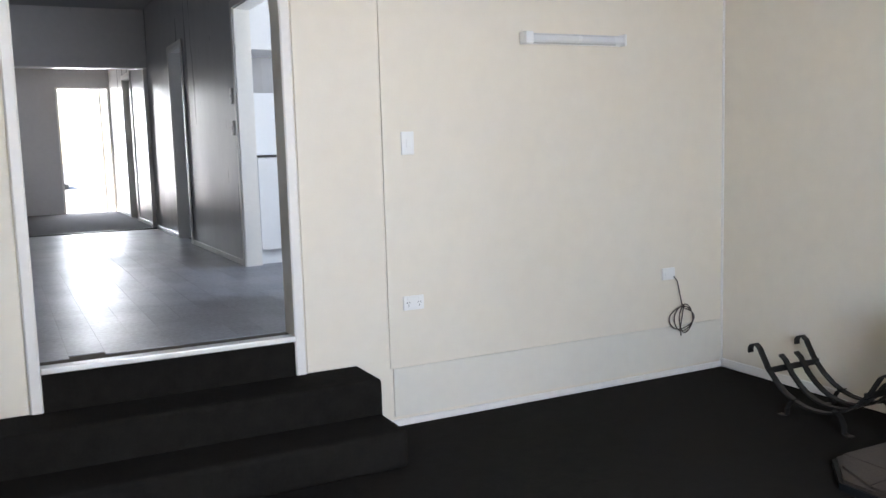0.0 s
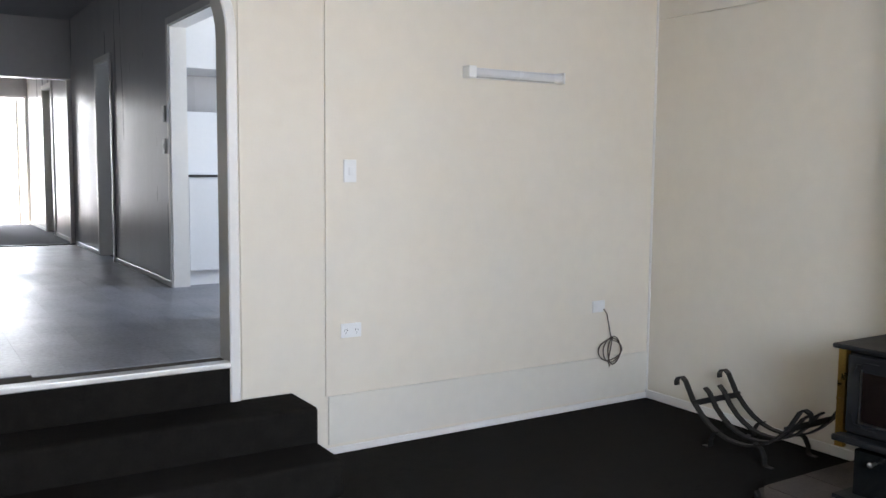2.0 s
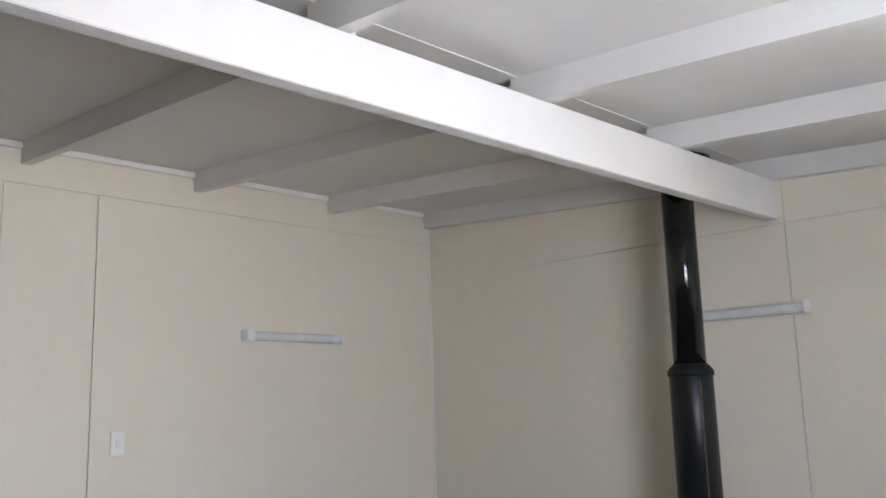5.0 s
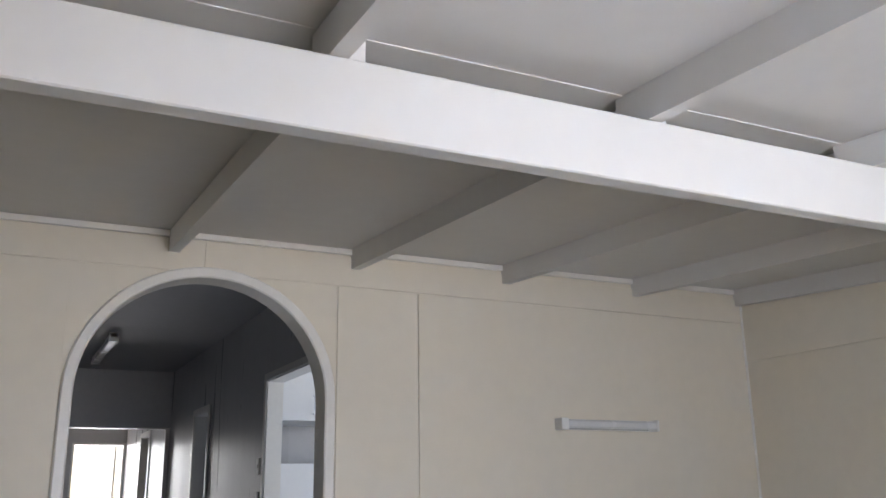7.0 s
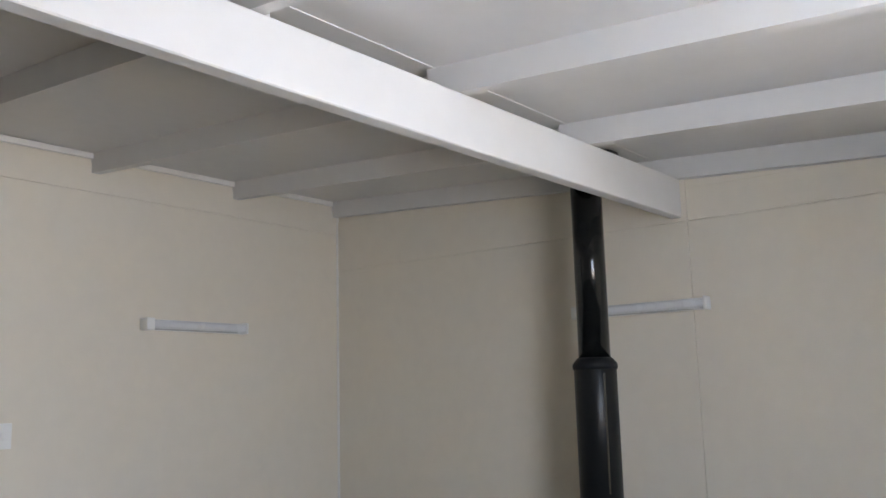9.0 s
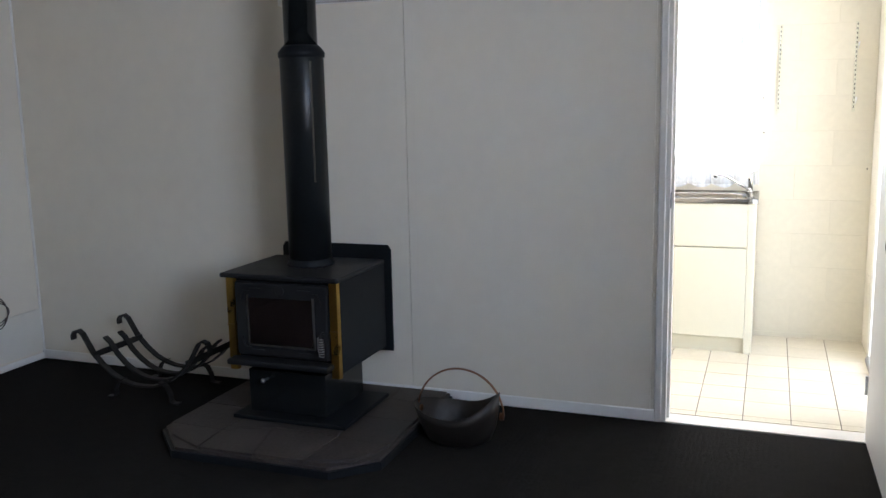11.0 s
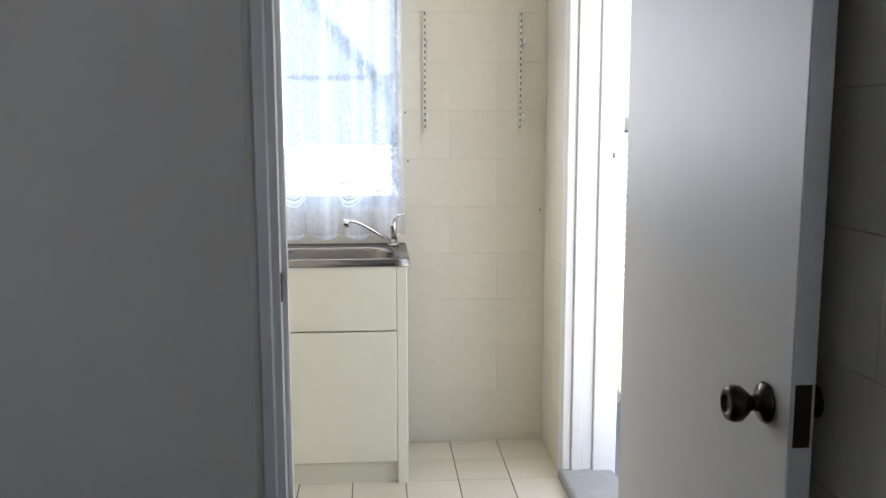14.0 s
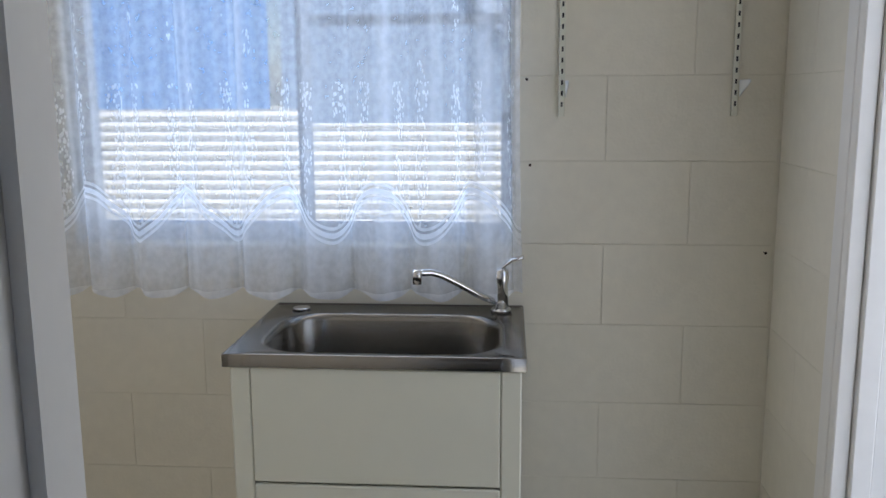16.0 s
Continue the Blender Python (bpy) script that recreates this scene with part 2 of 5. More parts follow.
def streaks(m, across, down, strength):
    """Adds a slow unevenness drawn out one way, as a roller or a mop leaves it, in relief and in gloss."""
    nt = m.node_tree
    b = nt.nodes["Principled BSDF"]
    co, mp, nz, bn, add = (nt.nodes.new("ShaderNode" + k) for k in ("NewGeometry", "Mapping", "TexNoise", "Bump", "Math"))
    mp.inputs["Scale"].default_value = (across, across, down)
    nz.inputs["Scale"].default_value, nz.inputs["Detail"].default_value, nz.inputs["Distortion"].default_value = 1.0, 4, 0.4
    nt.links.new(co.outputs["Position"], mp.inputs["Vector"])
    nt.links.new(mp.outputs[0], nz.inputs["Vector"])
    bn.inputs["Strength"].default_value, bn.inputs["Distance"].default_value = strength, 0.012
    nt.links.new(nz.outputs["Fac"], bn.inputs["Height"])
    before = b.inputs["Normal"].links
    if before:
        nt.links.new(before[0].from_socket, bn.inputs["Normal"])
    nt.links.new(bn.outputs["Normal"], b.inputs["Normal"])
    add.operation = "MULTIPLY_ADD"
    add.inputs[1].default_value = 0.34
    gloss = b.inputs["Roughness"].links[0].from_socket
    nt.links.new(nz.outputs["Fac"], add.inputs[0])
    shift = nt.nodes.new("ShaderNodeMath")
    shift.operation, shift.inputs[1].default_value = "SUBTRACT", 0.17
    nt.links.new(gloss, shift.inputs[0])
    nt.links.new(shift.outputs[0], add.inputs[2])
    nt.links.new(add.outputs[0], b.inputs["Roughness"])


def loops(m, pitch):
    """Adds the rows of tufts of a loop-pile carpet."""
    nt = m.node_tree
    b = nt.nodes["Principled BSDF"]
    co, vor, bn = (nt.nodes.new("ShaderNode" + k) for k in ("TexCoord", "TexVoronoi", "Bump"))
    vor.inputs["Scale"].default_value, vor.inputs["Randomness"].default_value = 1 / pitch, 0.45
    nt.links.new(co.outputs["Object"], vor.inputs["Vector"])
    bn.invert = True
    bn.inputs["Strength"].default_value, bn.inputs["Distance"].default_value = 0.5, 0.004
    nt.links.new(vor.outputs["Distance"], bn.inputs["Height"])
    nt.links.new(b.inputs["Normal"].links[0].from_socket, bn.inputs["Normal"])
    nt.links.new(bn.outputs["Normal"], b.inputs["Normal"])


loops(CARPET, 0.024)
streaks(HALLP, 4.0, 0.4, 0.22)
streaks(VINYL, 3.0, 3.0, 0.06)
weave(DRAPE, 0.25)


# ---- building helpers ----
def mesh_of(bm, name, mat, smooth=False):
    bmesh.ops.recalc_face_normals(bm, faces=bm.faces)
    me = bpy.data.meshes.new(name)
    bm.to_mesh(me)
    bm.free()
    me.materials.append(mat)
    if smooth:
        for p in me.polygons:
            p.use_smooth = True
    return me


def part(name, bm, mat, parent=None, label="", smooth=False):
    ob = new(name, mesh_of(bm, name, mat, smooth))
    if parent:
        ob.parent = parent
    return tagged(ob, label) if label else ob


def thing(name, label, category, group="", kind="", at=(0, 0, 0)):
    ob = new(name)
    ob.empty_display_size = 0.1
    ob.location = at
    return tagged(ob, label, category, group, kind)


def box(x0, x1, y0, y1, z0, z1, bevel=0.0, bm=None, seg=1):
    bm = bm or bmesh.new()
    g = bmesh.ops.create_cube(bm, size=1, matrix=Matrix.LocRotScale(((x0 + x1) / 2, (y0 + y1) / 2, (z0 + z1) / 2), None,
                                                                    (abs(x1 - x0), abs(y1 - y0), abs(z1 - z0))))
    if bevel:
        edges = {e for v in g["verts"] for e in v.link_edges}
        bmesh.ops.bevel(bm, geom=list(edges), offset=bevel, segments=seg, affect="EDGES", profile=0.5)
    return bm


def prism(poly, axis, a, b, bm=None):
    """A closed outline of (u, v) drawn out along an axis from a to b."""
    bm = bm or bmesh.new()
    put = {"x": lambda u, v, w: (w, u, v), "y": lambda u, v, w: (u, w, v), "z": lambda u, v, w: (u, v, w)}[axis]
    lo = [bm.verts.new(put(u, v, a)) for u, v in poly]
    hi = [bm.verts.new(put(u, v, b)) for u, v in poly]
    bm.faces.new(lo)
    bm.faces.new(hi[::-1])
    for i in range(len(poly)):
        j = (i + 1) % len(poly)
        bm.faces.new((lo[i], lo[j], hi[j], hi[i]))
    return bm


def lathe(profile, centre, n=32, bm=None, axis="z"):
    """Turned shape: profile of (radius, height) about an axis through centre."""
    bm = bm or bmesh.new()
    rings = []
    for r, h in profile:
        ring = []
        for i in range(n):
            a = 2 * math.pi * i / n
            u, v = r * math.cos(a), r * math.sin(a)
            p = {"z": (u, v, h), "y": (u, h, v), "x": (h, u, v)}[axis]
            ring.append(bm.verts.new((centre[0] + p[0], centre[1] + p[1], centre[2] + p[2])))
        rings.append(ring)
    for a, b in zip(rings, rings[1:]):
        for i in range(n):
            j = (i + 1) % n
            bm.faces.new((a[i], a[j], b[j], b[i]))
    bm.faces.new(rings[0][::-1])
    bm.faces.new(rings[-1])
    return bm


def sweep(points, half_w, half_h, side=(0, 0, 1), bm=None, n=4):
    """A bar or round rod along points; n = 4 gives a flat strip whose width lies along side, more a rod."""
    bm = bm or bmesh.new()
    pts = [Vector(p) for p in points]
    rings = []
    for i, p in enumerate(pts):
        d = (pts[min(i + 1, len(pts) - 1)] - pts[max(i - 1, 0)]).normalized()
        s = Vector(side)
        s = (s - d * s.dot(d))
        s = s.normalized() if s.length > 1e-5 else d.orthogonal().normalized()
        u = d.cross(s)
        if n == 4:
            corners = [(1, 1), (-1, 1), (-1, -1), (1, -1)]
        else:
            corners = [(math.cos(2 * math.pi * k / n), math.sin(2 * math.pi * k / n)) for k in range(n)]
        rings.append([bm.verts.new(p + s * half_w * a + u * half_h * b) for a, b in corners])
    for a, b in zip(rings, rings[1:]):
        for k in range(n):
            j = (k + 1) % n
            bm.faces.new((a[k], a[j], b[j], b[k]))
    bm.faces.new(rings[0][::-1])
    bm.faces.new(rings[-1])
    return bm


def structure(name, bm, mat, label, category):
    ob = part(name, bm, mat)
    return tagged(ob, label, category, kind="structure")


# ---- plan ----
UP = 0.53            # floor of the hall, three steps up
WC = -4.53           # inner face of the outside wall
XB = 0.0             # wall with the stove
XL = 1.646           # far wall of the laundry
SLOPE = 0.062


def sheet_z(y, x=0.0):
    return 2.795 + SLOPE * y + 0.0075 * x


# ---- lounge shell ----
structure("floor_lounge", box(-5.7, 0.06, -4.6, 0.0, -0.15, 0.0), CARPET, "dark charcoal carpet on the lounge floor", "carpet")

# wall with the arch: two piers and a header cut to the curve
AX, AR, ASPR = -3.2555, 0.5515, 2.025
arch_edge = [(AX + AR * math.cos(a), ASPR + 0.54 * math.sin(a)) for a in [math.pi * k / 28 for k in range(29)]]
bm = box(AX + AR, 0.1, 0.0, 0.12, -0.1, 3.5)
box(-5.8, AX - AR, 0.0, 0.12, -0.1, 3.5, bm=bm)
header = arch_edge + [(AX - AR, 3.5), (AX + AR, 3.5)]
prism(header, "y", 0.0, 0.12, bm)
box(AX - AR, AX + AR, 0.0, 0.12, -0.1, UP - 0.02, bm=bm)
wall_a = structure("wall_arch", bm, CREAM, "cream painted sheeted wall with an arched opening", "wall")

# wall behind the stove, with the laundry doorway
DY0, DY1, DZ = -3.558, -4.47, 2.045
bm = box(0.0, 0.1, DY0, 0.0, -0.1, 3.2)
box(0.0, 0.1, DY1, DY0, DZ, 3.2, bm=bm)
box(0.0, 0.1, WC - 0.16, DY1, -0.1, 3.2, bm=bm)
wall_b = structure("wall_stove", bm, CREAM, "cream painted sheeted wall behind the wood stove", "wall")

# outside wall with the wide lounge window and the back door
WX0, WX1, WZ0, WZ1 = -3.50, -1.53, 1.0, 2.1
OX0, OX1, OZ = 0.36, 1.21, 2.08
bm = box(WX1, 0.0, WC - 0.19, WC + 0.045, -0.2, 3.0)
box(0.0, OX0, WC - 0.19, WC + 0.012, -0.2, 3.0, bm=bm)
box(-5.8, WX0, WC - 0.16, WC, -0.2, 3.0, bm=bm)
box(WX0, WX1, WC - 0.16, WC, -0.2, WZ0, bm=bm)
box(WX0, WX1, WC - 0.16, WC, WZ1, 3.0, bm=bm)
box(OX0, OX1, WC - 0.19, WC + 0.012, OZ, 3.0, bm=bm)
box(OX1, XL + 0.14, WC - 0.19, WC + 0.012, -0.2, 3.0, bm=bm)
wall_c = structure("wall_outside", bm, MORTAR, "painted concrete block outside wall", "wall")
structure("wall_west", box(-5.8, -5.7, WC, 0.0, -0.1, 3.2), CREAM, "plain cream wall closing the lounge", "wall")

# ceiling sheets, joists and beam
def sloped(x0, x1, y0, y1, under, over):
    """A slab between two heights that follow the roof's slope."""
    bm = box(x0, x1, y0, y1, 0.0, 1.0)
    for v in bm.verts:
        v.co.z = sheet_z(v.co.y, v.co.x) + (over if v.co.z > 0.5 else under)
    return bm


structure("ceiling_lounge", sloped(-5.75, -0.001, -4.7, -0.001, 0.0, 0.04), CEIL, "white painted sloping sheet ceiling", "ceiling")
for jx in (-5.2, -4.33, -3.46, -2.585, -1.722, -0.848, -0.052):
    spans = ((jx, -4.46, -0.002),) if jx > -0.1 else ((jx, -2.276, -0.002), (jx - 0.052, -4.46, -2.19))
    for x0, y0, y1 in spans:
        tagged(part("ceiling_joist", sloped(x0, x0 + 0.047, y0, y1, -0.103, -0.001), CEIL), "white painted exposed ceiling joist lapped over the beam", "joist", "exposed joists", "structure")
bm = box(-5.7, -0.001, -2.33, -2.272, 0.0, 1.0)
for v in bm.verts:
    v.co.z = 2.551 + 0.011 * v.co.x if v.co.z > 0.5 else 2.363 + 0.0085 * v.co.x
bmesh.ops.bevel(bm, geom=list(bm.edges), offset=0.004, segments=1, affect="EDGES")
tagged(part("ceiling_beam", bm, CEIL), "large white painted timber ceiling beam", "beam", kind="structure")

# skirting and cover strips
bm = box(-2.38, -0.014, -0.014, -0.001, 0.0, 0.035, bevel=0.003)
structure("baseboard_arch_wall", bm, TRIM, "narrow white skirting along the arched wall", "skirting")
bm = box(-0.016, -0.001, -3.53, -0.016, 0.0, 0.055, bevel=0.004)
structure("baseboard_stove_wall", bm, TRIM, "narrow white skirting along the stove wall", "skirting")
structure("trim_corner", box(-0.018, -0.001, -0.018, -0.001, 0.0, 2.69, bevel=0.003), TRIM, "slim white corner cover strip", "trim")

# arch trim
AO = 0.046
LI = 0.004            # lining stands proud of the opening
bm = bmesh.new()
rows = []
lining = [(AX + (AR - LI) * math.cos(a), ASPR + (0.54 - LI) * math.sin(a)) for a in [math.pi * k / 28 for k in range(29)]]
outline_in = [(AX + AR - LI, 0.342)] + lining + [(AX - AR + LI, 0.342)]
outline_out = [(AX + AR + AO, 0.342)] + [(AX + (AR + AO) * math.cos(a), ASPR + (0.54 + AO) * math.sin(a)) for a in [math.pi * k / 28 for k in range(29)]] + [(AX - AR - AO, 0.342)]
for (ui, vi), (uo, vo) in zip(outline_in, outline_out):
    rows.append([bm.verts.new(p) for p in ((ui, 0.125, vi), (ui, -0.016, vi), (ui * 0.85 + uo * 0.15, -0.022, vi * 0.85 + vo * 0.15), (uo * 0.85 + ui * 0.15, -0.022, vo * 0.85 + vi * 0.15), (uo, -0.014, vo), (uo, 0.0, vo))])
for a, b in zip(rows, rows[1:]):
    for k in range(5):
        bm.faces.new((a[k], a[k + 1], b[k + 1], b[k]))
structure("trim_arch", bm, TRIM, "white timber trim round the arched opening", "trim")

# carpeted steps
for name, y0, z1 in (("step_lower", -0.56, 0.172), ("step_upper", -0.285, 0.340)):
    bm = box(-5.6, -2.38, y0, 0.04 if z1 > 0.3 else -0.2, 0.0, z1, bevel=0.024, seg=4)
    structure(name, bm, CARPET, "dark charcoal carpeted step below the arch", "step")
bm = box(AX - AR + 0.006, AX + AR - 0.006, -0.012, 0.1, 0.30, UP - 0.024)
structure("step_top_riser", bm, CARPET, "dark carpeted top riser in the arch", "step")
bm = box(AX - AR + 0.005, AX + AR - 0.005, -0.036, 0.03, UP - 0.023, UP + 0.005, bevel=0.006, seg=3)
structure("trim_nosing", bm, NOSING, "silver aluminium nosing strip on the arch sill", "trim")

# ---- hall, kitchen and front room beyond the arch ----
HX = -2.25
floor_hall = structure("floor_hall", box(-5.6, 1.2, 0.02, 6.7, UP - 0.1, UP - 0.003), GROUT, "grey vinyl plank floor of the hall", "floor")
structure("floor_front_room", box(-5.6, 1.2, 6.7, 10.6, UP - 0.1, UP + 0.004), GREYCARPET, "grey carpet in the front room", "carpet")
structure("trim_floor_join", box(-5.6, HX, 6.66, 6.72, UP - 0.004, UP + 0.012, bevel=0.004), BLACKPL, "dark strip where vinyl meets carpet", "trim")
bm = box(HX, HX + 0.11, 0.12, 1.2, UP, 3.4)
box(HX, HX + 0.11, 1.2, 2.63, 2.46, 3.4, bm=bm)
box(HX, HX + 0.11, 2.63, 4.63, UP, 3.4, bm=bm)
box(HX, HX + 0.11, 4.63, 5.29, 2.42, 3.4, bm=bm)
box(HX, HX + 0.11, 5.29, 8.1, UP, 3.4, bm=bm)
box(HX, HX + 0.11, 8.1, 8.85, 2.42, 3.4, bm=bm)
box(HX, HX + 0.11, 8.85, 10.4, UP, 3.4, bm=bm)
structure("wall_hall", bm, HALLP, "grey beige semi-gloss hall wall with doorways", "wall")
structure("wall_hall_far_side", box(-5.0, -4.9, 0.12, 10.4, UP, 3.4), HALLP, "grey beige hall wall", "wall")
bm = box(-4.9, HX, 6.7, 6.8, 2.385, 3.4)
structure("wall_header", bm, HALLP, "grey beige header across the hall", "wall")
structure("trim_header", box(-4.9, HX - 0.001, 6.685, 6.815, 2.37, 2.383), TRIM, "thin white trim under the hall header", "trim")
FX0, FX1, FZ = -3.01, -2.26, 2.42
bm = box(-5.0, FX0, 10.4, 10.5, UP, 3.4)
box(FX0, FX1, 10.4, 10.5, FZ, 3.4, bm=bm)
box(FX1, 1.3, 10.4, 10.5, UP, 3.4, bm=bm)
structure("wall_front", bm, HALLP, "grey beige front wall with the entry door opening", "wall")
structure("ceiling_hall", box(-5.0, 1.3, 0.12, 6.8, 3.03, 3.08), HALLC, "grey flat hall ceiling", "ceiling")
structure("ceiling_front_room", box(-5.0, 1.3, 6.8, 10.5, 2.72, 2.78), CEIL, "white flat ceiling in the front room", "ceiling")
structure("wall_kitchen_end", box(1.2, 1.3, 0.12, 10.4, UP, 3.4), CREAM, "plain wall closing the side rooms", "wall")
structure("wall_kitchen_back", box(HX + 0.11, 1.2, 3.4, 3.5, UP, 3.4), HALLP, "grey kitchen back wall", "wall")
structure("wall_side_room", box(HX + 0.11, 1.2, 6.7, 6.8, UP, 3.4), CREAM, "cream dividing wall of the side rooms", "wall")

# ---- laundry shell ----
structure("floor_laundry_bed", box(0.0, XL, -4.53, -2.3, -0.15, -0.004), GROUT, "dark grout bed of the laundry floor", "floor")
LW0, LW1, LZ0, LZ1 = -3.895, -2.80, 1.03, 2.12
bm = box(XL + 0.0026, XL + 0.14, WC, LW0, -0.2, 2.6)
box(XL + 0.0026, XL + 0.14, LW1, -2.2, -0.2, 2.6, bm=bm)
box(XL + 0.0026, XL + 0.14, LW0, LW1, -0.2, LZ0, bm=bm)
box(XL + 0.0026, XL + 0.14, LW0, LW1, LZ1, 2.6, bm=bm)
wall_l = structure("wall_laundry_window", bm, MORTAR, "cream painted block wall with the laundry window", "wall")
structure("wall_laundry_end", box(0.1, XL, -2.4, -2.3, -0.1, 2.6), CREAM, "plain cream wall closing the laundry", "wall")
structure("ceiling_laundry", box(0.1, XL + 0.14, WC - 0.16, -2.3, 2.45, 2.5), CEIL, "white laundry ceiling", "ceiling")

# outside ground
structure("ground", box(-60, 120, -90, 60, -0.40, -0.20), GRASSG, "dry lawn and soil round the house", "ground")

# ---- lounge: wall sheets, cover strips ----
def panel(parent, name, bm, mat, label=""):
    return part(name, bm, mat, parent, label)


for x0, x1, z0, z1 in ((-2.220, -0.019, 0.300, 2.578), (-2.650, -2.225, 0.346, 2.578), (-5.69, -3.858, 0.346, 2.578),
                       (-5.69, -3.30, 2.584, 2.73), (-3.296, -0.003, 2.584, 2.73)):
    panel(wall_a, "wall_sheet", box(x0, x1, -0.010, 0.0, z0, z1, bevel=0.0012), CREAM)
PATCH = material("off_white_patch_paint", (0.725, 0.69, 0.612), 0.5, spread=0.03, scale=3, bump=0.12, bump_scale=90)
bm = box(-2.205, -0.0185, -0.0135, 0.0, 0.052, 0.2985)
bmesh.ops.subdivide_edges(bm, edges=[e for e in bm.edges if abs(e.verts[0].co.x - e.verts[1].co.x) > 1], cuts=24)
for v in bm.verts:
    if v.co.z > 0.2:
        v.co.z += 0.0007 * math.sin(9 * v.co.x) + 0.0006 * math.sin(31 * v.co.x)
panel(wall_a, "patch_board", bm, PATCH, "off-white patch board with uneven top edge")
for y0, y1, z0, z1 in ((-2.356, -0.019, 0.05, 2.338), (-3.510, -2.359, 0.05, 2.338), (-2.356, -0.003, 2.343, 2.66), (-4.45, -2.359, 2.343, 2.50)):
    panel(wall_b, "wall_sheet", box(-0.010, 0.0, y0, y1, z0, z1, bevel=0.0012), CREAM)
bm = box(-5.69, -0.06, -0.022, -0.001, 0, 0.028)
for v in bm.verts:
    v.co.z += 2.762 + 0.0075 * v.co.x
structure("trim_cornice", bm, TRIM, "small white cornice bead under the ceiling", "trim")
for y0 in (-2.225, -3.6):
    bm = box(-5.69, -0.01, y0, y0 + 0.022, -0.003, 0.0)
    for v in bm.verts:
        v.co.z += sheet_z(v.co.y, v.co.x) - 0.0005
    structure("trim_ceiling_joint", bm, CEIL, "flat white cover strip on a ceiling sheet joint", "trim")


# ---- lounge: wall fittings ----
def wall_light(name, m, length):
    """Fluorescent batten: base against the wall at local y = 0, sticking out to -y, length along x."""
    t = thing(name, "short white fluorescent batten light with frosted diffuser on the wall", "wall light", "wall lights")
    part("base", box(-length / 2, length / 2, -0.022, -0.001, -0.028, 0.028, bevel=0.003), PLASTIC, t)
    prof = [(-0.023, -0.026), (-0.055, -0.022), (-0.064, -0.012), (-0.064, 0.012), (-0.055, 0.022), (-0.023, 0.026)]
    part("diffuser", prism(prof, "x", -length / 2 + 0.045, length / 2 - 0.012), DIFFUSER, t, "ribbed frosted acrylic cover")
    for a, b in ((-length / 2 - 0.004, -length / 2 + 0.043), (length / 2 - 0.011, length / 2 + 0.004)):
        part("end_cap", box(a, b, -0.07, -0.001, -0.031, 0.031, bevel=0.004), PLASTIC, t)
    t.matrix_world = m
    return t


wall_light("wall_light", pose(-1.107, -0.0105, 1.942), 0.64)
wall_light("wall_light", pose(-0.0105, -2.09, 1.940, 0, 0, -90), 0.70)


def plate(name, label, category, m, w, h, rockers, horizontal=False):
    t = thing(name, label, category)
    part("plate", box(-w / 2, w / 2, -0.011, -0.0005, -h / 2, h / 2, bevel=0.003, seg=2), PLASTIC, t)
    for i, (u, v, ru, rv) in enumerate(rockers):
        part("rocker", box(u - ru, u + ru, -0.0165, -0.0115, v - rv, v + rv, bevel=0.0015), PLASTIC, t)
    if horizontal:
        for u in (-0.03, 0.03):
            for du, tilt in ((-0.007, 30), (0.007, -30), (0, 0)):
                bm = box(-0.0012, 0.0012, -0.0118, -0.0112, -0.005, 0.005)
                bmesh.ops.transform(bm, matrix=pose(u + du, 0, -0.012 if du == 0 else 0.002, 0, tilt, 0), verts=bm.verts)
                part("pin_slot", bm, BLACKPL, t)
    t.matrix_world = m
    return t


plate("light_switch", "white light switch with raised rocker on the cream wall", "switch", pose(-2.09, -0.010, 1.42), 0.068, 0.112, [(0.004, 0.0, 0.014, 0.02), (0.004, -0.012, 0.006, 0.006)])
plate("power_outlet", "white double power outlet on the cream wall", "outlet", pose(-2.085, -0.010, 0.625), 0.112, 0.072, [(-0.03, 0.022, 0.008, 0.007), (0.03, 0.022, 0.008, 0.007)], True)
plate("antenna_outlet", "white cable outlet plate low on the cream wall", "outlet", pose(-0.437, -0.010, 0.617), 0.095, 0.07, [(-0.02, 0, 0.01, 0.01)])
coil = [(-0.40, -0.02, 0.60), (-0.385, -0.035, 0.57), (-0.365, -0.032, 0.50), (-0.345, -0.030, 0.43)]
for k in range(76):
    a, turn = 2 * math.pi * k / 26, k / 26
    rx, rz = 0.108 - 0.022 * turn, 0.058 + 0.013 * turn
    coil.append((-0.36 + 0.014 * turn + rx * math.sin(a + 0.25), -0.030 + 0.004 * math.sin(3 * a) - 0.003 * turn, 0.345 + rz * math.cos(a + 0.25)))
coil += [(-0.36, -0.03, 0.275), (-0.352, -0.03, 0.255), (-0.35, -0.028, 0.24)]
ob = new("loose_cable", mesh_of(sweep(coil, 0.0032, 0.0032, (0, 1, 0), n=8), "loose_cable", CABLE, True))
tagged(ob, "dark brown cable hanging coiled from the outlet plate", "cable")

# ---- hearth ----
hearth = thing("hearth", "low slate paved hearth under the wood stove", "hearth", at=(0, 0, 0))
HO = [(-0.035, -1.50), (-0.82, -1.50), (-1.01, -1.69), (-1.01, -2.40), (-0.86, -2.56), (-0.035, -2.56)]
part("slab", prism(HO, "z", 0.0, 0.043), SLATE, hearth)
part("edging", prism([(x * 1.0 - (0.012 if x < -0.5 else 0), y + (0.012 if y > -2.0 else -0.012)) for x, y in HO], "z", 0.0, 0.03), STOVE, hearth, "dark metal edging")
rnd = random.Random(4)
xs, ys = [-1.0, -0.76, -0.5, -0.25, -0.045], [-1.51, -1.77, -2.02, -2.28, -2.55]
